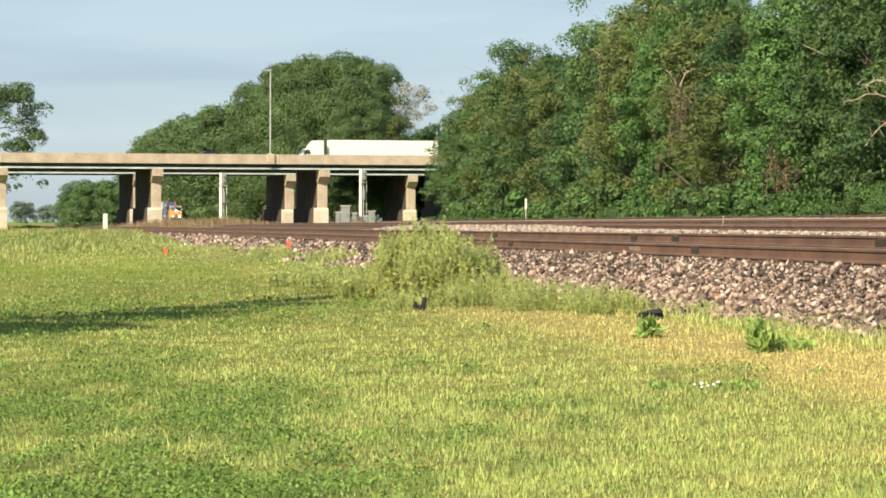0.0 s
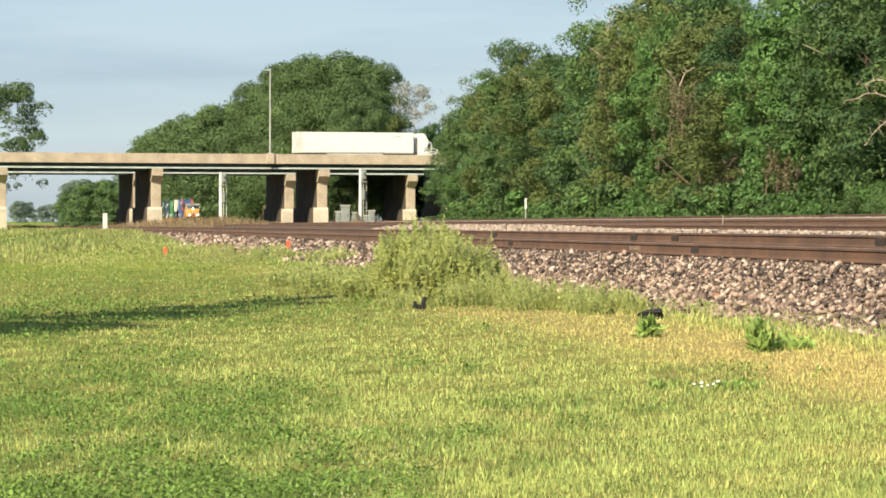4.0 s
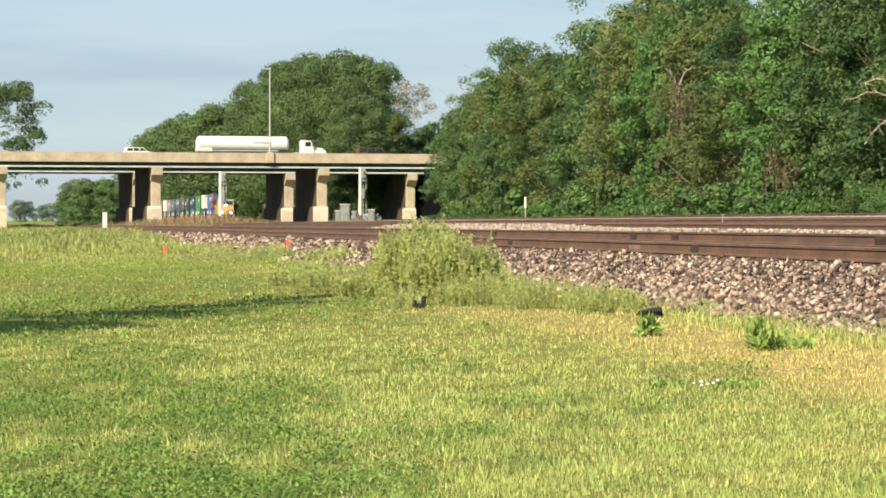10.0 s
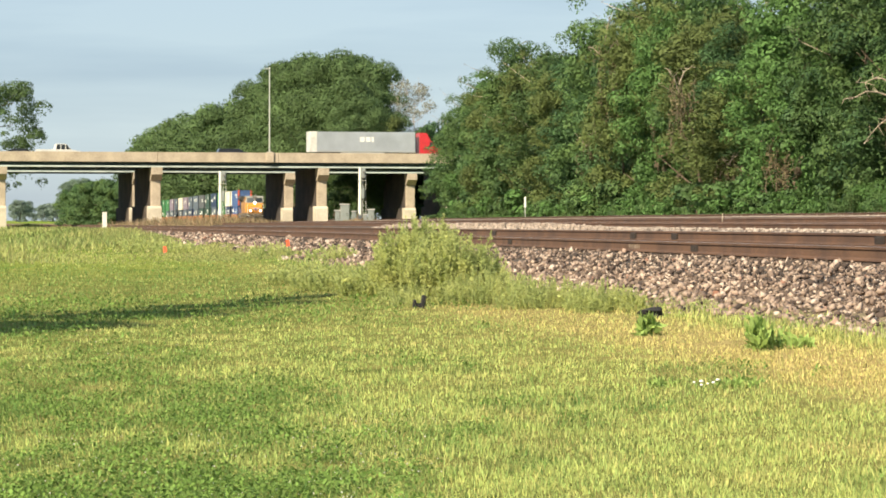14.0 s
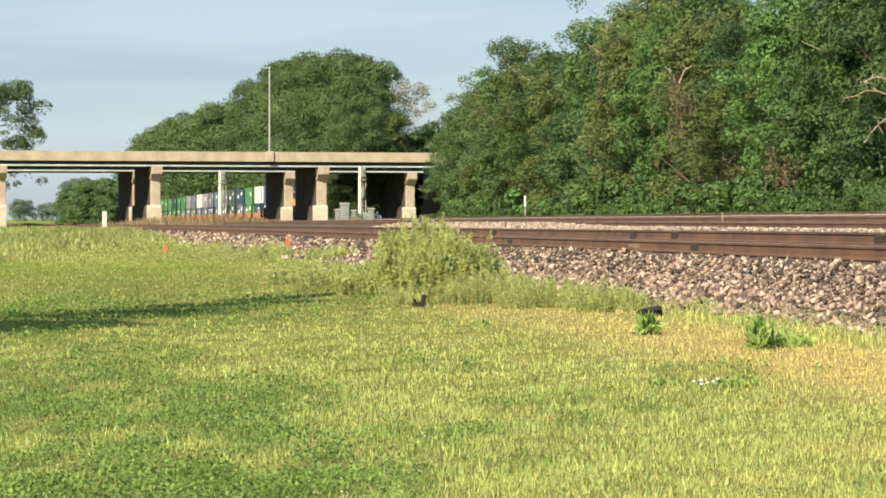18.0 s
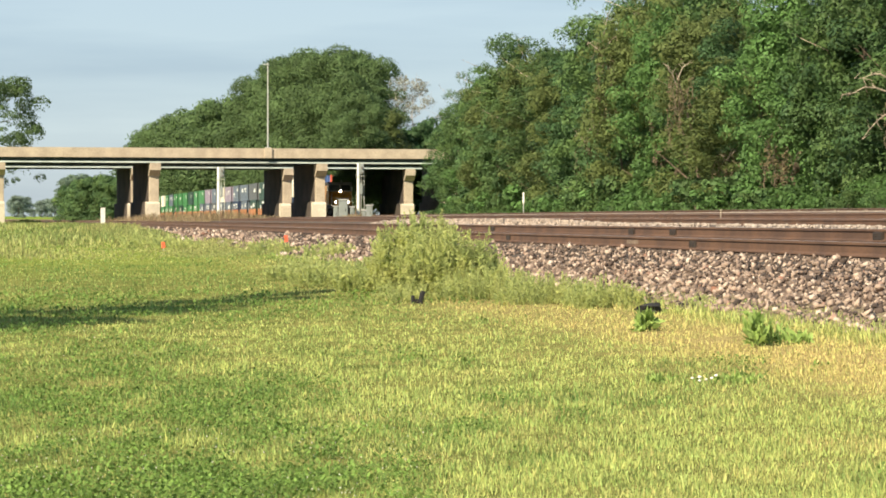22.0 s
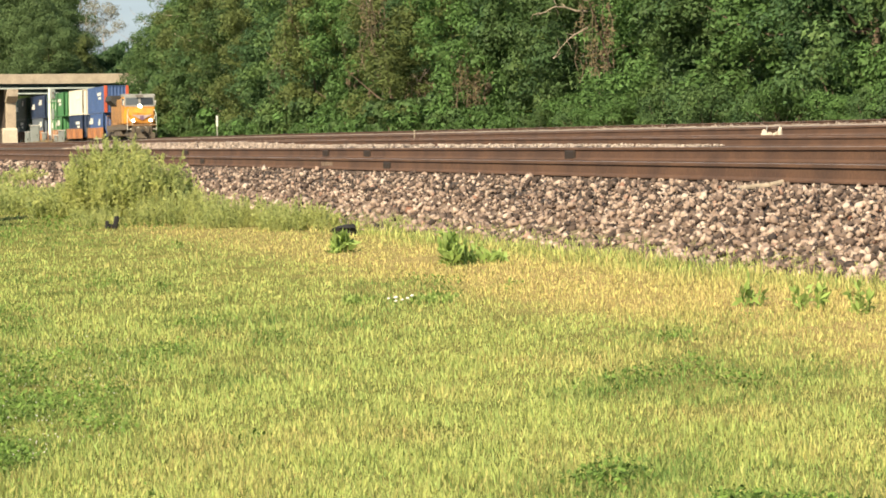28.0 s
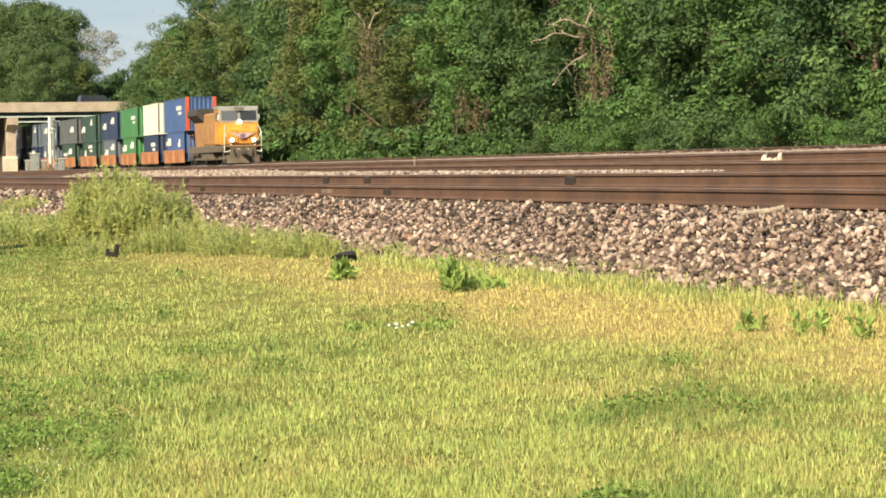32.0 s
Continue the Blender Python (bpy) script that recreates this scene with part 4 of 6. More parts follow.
# ---- grass ----
def grass_material(name, green, lush, straw):
    m = bpy.data.materials.new(name)
    m.use_nodes = True
    n, l = m.node_tree.nodes, m.node_tree.links
    b = n["Principled BSDF"]
    b.inputs["Roughness"].default_value = 0.6
    b.inputs["Specular IOR Level"].default_value = 0.1
    def attr(k):
        a = n.new("ShaderNodeAttribute")
        a.attribute_name = k
        return a.outputs["Fac"]
    def mixed(fac, lo, hi):
        x = n.new("ShaderNodeMix")
        x.data_type = "RGBA"
        l.new(fac, x.inputs["Factor"])
        for k, c in (("A", lo), ("B", hi)):
            if isinstance(c, tuple):
                x.inputs[k].default_value = (*c, 1)
            else:
                l.new(c, x.inputs[k])
        return x.outputs["Result"]
    col = mixed(attr("dry"), mixed(attr("lush"), green, lush), straw)
    geo = n.new("ShaderNodeNewGeometry")
    r = n.new("ShaderNodeMapRange")
    r.inputs["To Min"].default_value, r.inputs["To Max"].default_value = 0.42, 1.36
    l.new(geo.outputs["Random Per Island"], r.inputs["Value"])
    hsv = n.new("ShaderNodeHueSaturation")
    l.new(col, hsv.inputs["Color"])
    l.new(r.outputs["Result"], hsv.inputs["Value"])
    turn = n.new("ShaderNodeMath")
    turn.operation = "MULTIPLY"
    turn.inputs[1].default_value = 37.7
    l.new(geo.outputs["Random Per Island"], turn.inputs[0])
    part_of = n.new("ShaderNodeMath")
    part_of.operation = "FRACT"
    l.new(turn.outputs[0], part_of.inputs[0])
    hue = n.new("ShaderNodeMapRange")
    hue.inputs["To Min"].default_value, hue.inputs["To Max"].default_value = 0.482, 0.53
    l.new(part_of.outputs[0], hue.inputs["Value"])
    l.new(hue.outputs["Result"], hsv.inputs["Hue"])
    l.new(hsv.outputs["Color"], b.inputs["Base Color"])
    tr = n.new("ShaderNodeBsdfTranslucent")
    mix = n.new("ShaderNodeMixShader")
    mix.inputs["Fac"].default_value = 0.35
    l.new(hsv.outputs["Color"], tr.inputs["Color"])
    l.new(b.outputs["BSDF"], mix.inputs[1])
    l.new(tr.outputs["BSDF"], mix.inputs[2])
    l.new(mix.outputs[0], n["Material Output"].inputs["Surface"])
    return m


GRASS = grass_material("grass_blade", (0.44, 0.51, 0.165), (0.14, 0.25, 0.065), (0.575, 0.495, 0.205))
BRUSH = grass_material("brush_stem", (0.30, 0.25, 0.13), (0.24, 0.24, 0.11), (0.34, 0.24, 0.165))
TALL = grass_material("tall_grass_blade", (0.35, 0.38, 0.135), (0.18, 0.27, 0.08), (0.46, 0.38, 0.2))


def waves(x, y, seed, scale):
    """A smooth field of patches between about -1 and 1."""
    rng = np.random.default_rng(seed)
    f = np.zeros_like(x)
    for k in range(9):
        a, s = rng.uniform(0, 6.283), scale * rng.uniform(0.6, 1.9)
        f += np.sin((x * math.cos(a) + y * math.sin(a)) / s + rng.uniform(0, 6.283))
    return f / 3.0


def blades(name, rng, x, y, z, height, width, lush, dry, material, lean=0.32):
    """Bent pointed blades of grass, each two triangles."""
    n = len(x)
    a = rng.uniform(0, 6.283, n)
    side = np.stack([np.cos(a), np.sin(a), np.zeros(n)], -1) * width[:, None] / 2
    b = rng.uniform(0, 6.283, n)
    bend = np.stack([np.cos(b), np.sin(b), np.zeros(n)], -1) * (height * rng.uniform(0.05, lean * 2, n))[:, None]
    p = np.stack([x, y, z - 0.01], -1)
    up = np.stack([np.zeros(n), np.zeros(n), height], -1)
    mid, tip = p + up * 0.5 + bend * 0.3, p + up + bend
    co = np.stack([p, mid + side, tip, mid - side], 1).reshape(-1, 3)
    k = np.arange(n)[:, None] * 4
    me = arrays_mesh(name, co, np.concatenate([k + [0, 1, 3], k + [1, 2, 3]]), material)
    for key, v in (("lush", lush), ("dry", dry)):
        me.attributes.new(key, "FLOAT", "POINT").data.foreach_set("value", np.repeat(np.clip(v, 0, 1), 4).astype(np.float32))
    return me


def sward_patch(x, y):
    return 0.45 * waves(x, y * 0.45, 14, 0.1) + 0.6 * waves(x, y * 0.45, 4, 0.24) + 0.45 * waves(x, y * 0.4, 5, 0.75)


def sward_green(x, y):
    """How lush the mown grass is: dark clover patches, fewer in the dry middle of the meadow."""
    u = x / y
    patch = sward_patch(x, y) + 0.6 * np.exp(-((x - line_a(y) + 6.7) / 0.5) ** 2)
    patch = patch + 1.4 * np.exp(-((x + 0.45) / 0.5) ** 2 - ((y - 15.8) / 2.3) ** 2) + 0.9 * np.exp(-((x + 1.9) / 0.5) ** 2 - ((y - 15.0) / 1.6) ** 2) - 0.3 * np.exp(-((y - 22) / 6) ** 2) * np.clip((u + 0.06) / 0.05, 0, 1)
    return 0.36 + 0.7 * patch + np.interp(y, [38, 60, 90], [0, 0.3, 0.25]) * np.clip(-u * 12, 0, 1) - 0.36 * np.exp(-((y - 31) / 9) ** 2) * np.clip((u + 0.12) / 0.08, 0, 1) + np.interp(u, [-0.15, -0.075, -0.035, 0.03, 0.1, 0.16, 0.26], [0.42, 0.3, -0.08, -0.4, -0.26, 0.04, 0.14])


def meadow_grass():
    rng = np.random.default_rng(8)
    n = 210000
    d = 1 / rng.uniform(1 / 95, 1 / 9.5, n)
    u = rng.uniform(-0.165, 0.275, n)
    x, y = u * d, d
    off = x - line_a(y)
    keep = (off < -2.75) & (rng.random(n) < np.where(off > -3.3, 0.35, 1.0))
    x, y, off, d = x[keep], y[keep], off[keep], d[keep]
    patch = sward_patch(x, y)
    tuft = 0.6 * waves(x, y * 0.6, 9, 0.03) + 0.6 * waves(x, y * 0.5, 19, 0.075)
    lush0 = np.clip(sward_green(x, y) - 0.25 * tuft, -0.25, 0.95)
    dry0 = dryness(off, y) * np.clip(0.95 + 0.35 * waves(x, y * 0.6, 7, 0.5), 0.2, 1.1) + 0.4 * np.clip(waves(x, y * 0.5, 6, 0.22) - 0.3, 0, 1) + 0.03 + 0.35 * np.clip((15.5 - y) / 3, 0, 1) * np.clip(waves(x, y * 0.5, 61, 0.12) + 0.3, 0, 1)
    rep = 3
    spread = np.interp(d, [10, 95], [0.02, 0.06])
    x3, y3 = (np.repeat(v, rep) + rng.normal(size=len(v) * rep) * np.repeat(spread, rep) for v in (x, y))
    d3 = np.repeat(d, rep)
    off3 = x3 - line_a(y3)
    m = len(x3)
    tall = rng.gamma(6, 1 / 6, m) + 3.8 * np.clip(1 - np.abs(off3 + 3.6) / 0.9, 0, 1) * rng.random(m) ** 2 + 0.35 * np.repeat(np.clip(patch, 0, 1), rep) + 0.55 * np.repeat(np.clip(tuft, -0.5, 0.9), rep)
    h = rng.uniform(0.018, 0.04, m) * np.maximum(tall, 0.3) * np.interp(d3, [10, 40, 95], [1.0, 1.15, 1.7])
    w = np.maximum(0.0055, np.interp(d3, [14, 40], [2.1, 1.5]) * d3 / 5300) * rng.uniform(0.6, 1.5, m)
    me = blades("meadow_grass", rng, x3, y3, ground_z(off3, y3), h, w,
                np.repeat(lush0, rep) + rng.normal(0, 0.3, m), np.repeat(dry0, rep) + rng.normal(0, 0.27, m), GRASS, lean=0.26)
    tagged(new("meadow_grass", me), "short mown grass, green with yellowed patches", "grass", kind="stuff")


meadow_grass()


def clover():
    """Broad low leaves in the lush patches of the meadow."""
    rng = np.random.default_rng(28)
    n = 330000
    d = 1 / rng.uniform(1 / 55, 1 / 9.5, n)
    u = rng.uniform(-0.165, 0.275, n)
    x, y = u * d, d
    off = x - line_a(y)
    lush = sward_green(x, y) + 0.25 * waves(x, y * 0.5, 10, 0.1)
    keep = (off < -5.0) & (lush - 0.26 - 0.4 * np.clip((u - 0.0) / 0.05, 0, 1) + rng.normal(0, 0.15, n) > 0.42)
    x, y, off = x[keep], y[keep], off[keep]
    n = len(x)
    c = np.stack([x, y, ground_z(off, y) + rng.uniform(0.025, 0.09, n)], -1)
    a = rng.uniform(0, 6.283, n)
    s = np.maximum(0.008, 1.8 * y / 5300) * rng.uniform(0.7, 1.5, n)
    t = np.stack([np.cos(a), np.sin(a), rng.normal(0, 0.35, n)], -1) * s[:, None]
    b = np.stack([-np.sin(a), np.cos(a), rng.normal(0, 0.7, n) + 0.4], -1) * s[:, None] * 0.8
    co = np.stack([c - t, c - b, c + t, c + b], 1).reshape(-1, 3)
    k = np.arange(n)[:, None] * 4
    me = arrays_mesh("clover", co, np.concatenate([k + [0, 1, 2], k + [0, 2, 3]]), CLOVER)
    tagged(new("clover", me), "dark green clover in the mown grass", "clover", kind="stuff")


CLOVER = mat("clover_leaf", (0.18, 0.29, 0.068), 0.6, var=0.25, scale=2, fine=20, island=0.45, bump=0, through_light=0.35)
clover()


def verge_grass():
    """Tall unmown grass along the foot of the ballast and on the far verges."""
    rng = np.random.default_rng(18)
    n = 60000
    y = 1 / rng.uniform(1 / 420, 1 / 95, n)
    off = np.where(rng.random(n) < 0.55, rng.normal(-4.2, 0.9, n), -3.4 - rng.exponential(12, n))
    off = np.minimum(off, -2.6)
    x = line_a(y) + off
    bumps = 0.75 + 0.5 * waves(x, y * 0.25, 31, 2.5)
    h = rng.uniform(0.18, 0.42, n) * np.interp(y, [95, 130, 200, 420], [0.6, 1.0, 1.35, 1.5]) * np.clip(bumps, 0.25, 1.6) * np.interp(off, [-40, -14, -6, -3], [1.0, 1.1, 1.2, 1])
    w = 1.7 * y / 5300 * rng.uniform(0.7, 1.5, n)
    me = blades("verge_grass", rng, x, y, ground_z(off, y), h, w, 0.3 + 0.35 * waves(x, y * 0.3, 33, 3) + rng.normal(0, 0.2, n), 0.2 + rng.normal(0, 0.15, n), TALL)
    tagged(new("verge_grass", me), "tall yellow-green unmown grass along the track bed", "grass", kind="stuff")
    # dry brush between the tracks, before the bridge
    n = 26000
    y = rng.uniform(300, 388, n)
    x = line_b(y) - rng.uniform(3.0, 34, n)
    keep = x > line_a(y) + 4
    x, y = x[keep], y[keep]
    off = x - line_a(y)
    me = blades("dry_brush", rng, x, y, ground_z(off, y), rng.uniform(0.45, 1.25, len(x)) * np.clip(0.65 + 0.6 * waves(x, y * 0.3, 41, 3), 0.15, 1.5) * np.interp(y, [250, 300, 340], [0.3, 0.5, 1]), 1.25 * y / 5300 * rng.uniform(0.7, 1.5, len(x)), 0.2 + 0 * x, rng.uniform(0.3, 1.0, len(x)), BRUSH)
    tagged(new("dry_brush", me), "dry tan brush between the tracks", "brush", kind="stuff")


verge_grass()


# ---- weeds ----
WEED = mat("weed_leaf", (0.51, 0.54, 0.215), 0.65, var=0.25, scale=2.2, fine=9, island=0.2, bump=0, through_light=0.52, other=(0.37, 0.43, 0.17))
WEED_GREEN = mat("weed_leaf_green", (0.32, 0.45, 0.13), 0.6, var=0.25, scale=3, fine=20, island=0.3, bump=0, through_light=0.35)


def weed_clump(name, label, at, rx, ry, height, stems, seed, leaf, size=0.05, per=26):
    """A clump of upright stems, each set with narrow leaves."""
    rng = np.random.default_rng(seed)
    t = thing(name, label, "weed", "weeds along the track bed", at=at)
    bm = bmesh.new()
    cen, tops = [], []
    for _ in range(stems):
        a, r = rng.random() * 6.283, math.sqrt(rng.random())
        p = np.array([math.cos(a) * r * rx, math.sin(a) * r * ry, 0.0])
        h = height * (1.0 - 0.55 * r * r) * rng.uniform(0.5, 1.08)
        lean = np.array([math.cos(a) * 0.25 * r + rng.normal(0, 0.1), math.sin(a) * 0.25 * r + rng.normal(0, 0.1), 1.0])
        q = p + lean * h
        rod(bm, p, q, 0.006, 0.002, n=4)
        f = rng.uniform(0.12, 1.0, per)
        cen.append(p + (q - p) * f[:, None])
        tops.append(q)
    tagged(part("stem", bm, leaf, t), kind="stuff")
    c = np.concatenate(cen)
    n = len(c)
    d = rng.normal(size=(n, 3)) * 0.75 + [0, 0, 1.1]
    d /= np.linalg.norm(d, axis=1, keepdims=True)
    s = np.cross(d, rng.normal(size=(n, 3)))
    s /= np.linalg.norm(s, axis=1, keepdims=True)
    ln = size * rng.uniform(0.6, 1.5, n)[:, None]
    co = np.stack([c, c + d * ln * 0.5 + s * ln * 0.17, c + d * ln, c + d * ln * 0.5 - s * ln * 0.17], 1).reshape(-1, 3)
    k = np.arange(n)[:, None] * 4
    ob = new("leaves", arrays_mesh("leaves", co, np.concatenate([k + [0, 1, 2], k + [0, 2, 3]]), leaf))
    ob.parent = t
    return t


def on_ground(x, y):
    return float(ground_z(np.array([x - float(line_a(y))]), np.array([y]))[0])


def weeds():
    rows = [("weed_bush", "large bushy pale green weed at the foot of the ballast", -0.35, 50.0, 0.72, 0.7, 1.36, 560, WEED, 0.062, 95),
            ("weed_bush", "pale green weed bush beside the ballast", 0.15, 48.6, 0.76, 0.5, 1.1, 460, WEED, 0.062, 85),
            ("weed_bush", "low spreading pale green weeds", 0.75, 46.0, 0.8, 0.8, 0.6, 260, WEED, 0.038, 44),
            ("weed_bush", "low pale green weeds at the edge of the stones", 1.5, 43.5, 0.75, 0.7, 0.48, 260, WEED, 0.038, 36),
            ("weed_bush", "low pale green weeds at the edge of the stones", 2.25, 41.5, 0.6, 0.7, 0.44, 220, WEED, 0.038, 34),
            ("weed_bush", "tall pale green weeds beside the larger bush", -1.25, 52.5, 0.6, 0.8, 0.62, 240, WEED, 0.06, 40),
            ("weed_bush", "low pale green weeds at the foot of the ballast", -2.1, 57.0, 0.8, 1.1, 0.5, 240, WEED, 0.062, 36),
            ("weed_bush", "low pale green weeds at the foot of the ballast", -2.9, 63.0, 0.8, 1.3, 0.5, 200, WEED, 0.066, 30),
            ("weed_bush", "low grey-green weeds in the grass", -0.55, 46.4, 0.5, 0.6, 0.34, 90, WEED, 0.05, 14)]
    rows += [("weed_plant", "bright green leafy weed in the straw-coloured grass", 3.12, 29.2, 0.1, 0.1, 0.36, 17, WEED_GREEN, 0.115, 12),
            ("weed_plant", "small bright green weed", 3.42, 29.6, 0.24, 0.2, 0.16, 26, WEED_GREEN, 0.1, 6),
            ("weed_plant", "bright green weed beside black cloth", 2.27, 33.4, 0.08, 0.1, 0.27, 18, WEED_GREEN, 0.12, 9),
            ("weed_plant", "thin pale green weed among the stones", 3.45, 39.5, 0.2, 0.3, 0.26, 18, WEED, 0.05, 10),
            ("weed_plant", "leafy green weed in the straw-coloured grass", 4.43, 21.3, 0.07, 0.08, 0.28, 9, WEED_GREEN, 0.07, 8),
            ("weed_plant", "leafy green weed in the straw-coloured grass", 4.68, 20.6, 0.11, 0.10, 0.27, 10, WEED_GREEN, 0.07, 8),
            ("weed_plant", "leafy green weed in the straw-coloured grass", 4.88, 20.0, 0.08, 0.08, 0.25, 9, WEED_GREEN, 0.07, 8),
            ("weed_plant", "low dark green weed in the mown grass", 1.79, 24.3, 0.12, 0.2, 0.08, 20, WEED_GREEN, 0.05, 8),
            ("weed_plant", "low dark green weed in the mown grass", 2.39, 23.9, 0.2, 0.2, 0.08, 26, WEED_GREEN, 0.05, 8)]
    rows += [("weed_bush", "tuft of tall weeds on the stones", -3.2, 86.0, 0.7, 1.0, 0.5, 90, WEED, 0.09, 12),
            ("weed_bush", "tuft of tall weeds on the stones", -5.6, 98.0, 0.8, 1.2, 0.55, 90, WEED, 0.1, 12),
            ("weed_bush", "tuft of tall weeds at the foot of the ballast", -12.6, 128.0, 1.2, 2.0, 0.75, 90, WEED, 0.14, 12),
            ("weed_bush", "tuft of tall weeds at the foot of the ballast", -10.2, 116.0, 1.0, 2.0, 0.55, 80, WEED, 0.13, 12)]
    for i, (name, label, x, y, rx, ry, h, stems, leaf, size, per) in enumerate(rows):
        weed_clump(name, label, pose(x, y, on_ground(x, y) - 0.01), rx, ry, h, stems, 60 + i, leaf, size, per)


weeds()


# ---- the train ----
def disc_wheel(r, w, axis="x"):
    bm = bmesh.new()
    rod(bm, (-w / 2, 0, 0), (w / 2, 0, 0), r, n=16)
    rod(bm, (-w / 2 - 0.04, 0, 0), (w / 2 + 0.04, 0, 0), r * 0.35, n=10)
    return bm


def bogie(parent, y, axles, spacing, name="bogie"):
    """A railway truck: side frames with springs and wheels."""
    half = spacing * (axles - 1) / 2
    b = part(name, boxes((-1.12, -0.98, y - half - 0.55, y + half + 0.55, 0.42, 0.78), (0.98, 1.12, y - half - 0.55, y + half + 0.55, 0.42, 0.78), (-1.0, 1.0, y - 0.25, y + 0.25, 0.5, 0.85), bevel=0.03), DUSTY, parent, "dusty dark steel bogie")
    for k in range(axles):
        w = y - half + k * spacing
        for x in (-0.80, 0.80):
            bm = disc_wheel(0.50, 0.13)
            bmesh.ops.translate(bm, verts=bm.verts, vec=(x, w, 0.50))
            part("wheel", bm, DARK, b)
    return b


def locomotive():
    lo = thing("locomotive", "yellow and grey diesel freight locomotive with lit headlights", "locomotive")
    part("frame", boxes((-1.42, 1.42, 0.72, 21.8, 1.18, 1.56), (-1.52, 1.52, 2.0, 20.5, 1.0, 1.2), bevel=0.03), DUSTY, lo)
    # nose, sloped to the front
    bm = bmesh.new()
    prism(bm, [(0.75, 1.56), (0.68, 2.55), (1.15, 3.12), (2.55, 3.3), (2.55, 1.56)], "x", -1.28, 1.28)
    bmesh.ops.bevel(bm, geom=list(bm.edges), offset=0.1, segments=2, affect="EDGES")
    nose = part("nose", bm, ARMOUR, lo, "bright yellow nose")
    part("nose_door", boxes((-0.95, -0.40, 0.62, 0.70, 1.7, 2.75), bevel=0.02), ARMOUR, nose)
    bm = bmesh.new()
    prism(bm, [(-1.05, 2.5), (-0.3, 2.12), (0.0, 1.95), (0.3, 2.12), (1.05, 2.5), (0.3, 2.46), (0.0, 2.52), (-0.3, 2.46)], "y", 0.60, 0.67)
    wings = part("emblem", bm, mat("emblem_pale", (0.46, 0.36, 0.36), 0.5, var=0.15), nose, "pale winged emblem plate")
    part("shield", boxes((-0.2, 0.2, 0.585, 0.62, 2.0, 2.42), bevel=0.03), mat("emblem_violet", (0.22, 0.13, 0.20), 0.5, var=0.2), wings, "dull violet shield")
    # cab
    bm = bmesh.new()
    prism(bm, [(2.45, 1.56), (2.35, 3.3), (2.75, 4.42), (3.0, 4.55), (5.2, 4.55), (5.2, 1.56)], "x", -1.55, 1.55)
    bmesh.ops.bevel(bm, geom=list(bm.edges), offset=0.08, segments=2, affect="EDGES")
    cab = part("cab", bm, ARMOUR, lo, "yellow cab")
    bm = bmesh.new()
    prism(bm, [(2.72, 4.38), (2.98, 4.62), (5.25, 4.62), (5.25, 4.36)], "x", -1.6, 1.6)
    part("cab_roof", bm, PALE_GREY, cab, "pale grey cab roof")
    bm = bmesh.new()
    prism(bm, [(2.33, 3.34), (2.70, 4.40), (2.78, 4.40), (2.5, 3.34)], "x", -1.52, 1.52)
    part("cab_front", bm, PALE_GREY, cab, "pale grey window surround")
    # the left pane's reflection is painted: a lighter glass than the right
    for x0, x1 in ((-1.38, -0.12), (0.12, 1.38)):
        bm = bmesh.new()
        prism(bm, [(2.345, 3.5), (2.60, 4.25), (2.68, 4.25), (2.5, 3.5)], "x", x0, x1)
        part("windscreen", bm, SKY_TINT_GLASS if x0 < 0 else GLASS, cab, "windscreen with a pale reflection put into its colour" if x0 < 0 else "dark windscreen")
    for x in (-1.56, 1.56):
        part("side_window", boxes((x - 0.02, x + 0.02, 2.95, 3.7, 3.45, 4.15), bevel=0.015), GLASS, cab)
        part("side_window", boxes((x - 0.02, x + 0.02, 3.9, 4.6, 3.45, 4.15), bevel=0.015), GLASS, cab)
        part("mirror", boxes((x - 0.12, x + 0.12, 2.6, 2.66, 3.5, 3.95), bevel=0.015), DIRTY_WHITE, cab)
    part("number_plate", boxes((-0.4, 0.4, 2.36, 2.42, 4.32, 4.5)), LOCO_GREY, cab)
    part("horn", rods(((0.2, 3.2, 4.62), (0.2, 3.2, 4.85), 0.03), ((0.2, 2.95, 4.85), (0.2, 3.5, 4.85), 0.06, 0.03)), STEEL, cab)
    # engine hood
    hood = part("hood", boxes((-0.92, 0.92, 5.2, 16.4, 1.56, 4.25), bevel=0.12), ARMOUR_DIRTY, lo, "grimy yellow engine hood")
    for y in (6.2, 7.4, 8.6, 9.8, 11.0, 12.2, 13.4, 14.6):
        for x in (-0.95, 0.95):
            part("hood_door", boxes((x - 0.02, x + 0.02, y - 0.5, y + 0.5, 1.75, 3.5), bevel=0.01), ARMOUR_DIRTY, hood)
    part("brake_blister", boxes((-1.25, 1.25, 5.3, 7.6, 3.7, 4.55), bevel=0.1), LOCO_GREY, hood)
    part("exhaust", boxes((-0.5, 0.5, 10.4, 11.4, 4.25, 4.5), bevel=0.04), DARK, hood)
    bm = bmesh.new()
    prism(bm, [(16.2, 1.56), (16.2, 3.5), (15.6, 3.9), (15.6, 4.65), (21.2, 4.65), (21.2, 3.5), (20.8, 1.56)], "x", -0.95, 0.95)
    rad = part("radiator_section", bm, ARMOUR_DIRTY, lo)
    bm = bmesh.new()
    prism(bm, [(-1.55, 4.15), (-1.45, 4.68), (1.45, 4.68), (1.55, 4.15), (0.95, 3.6), (-0.95, 3.6)], "y", 15.5, 21.3)
    part("radiator_wing", bm, DARK, rad, "dark overhanging radiator")
    # running gear
    bogie(lo, 4.3, 3, 1.95)
    bogie(lo, 17.6, 3, 1.95)
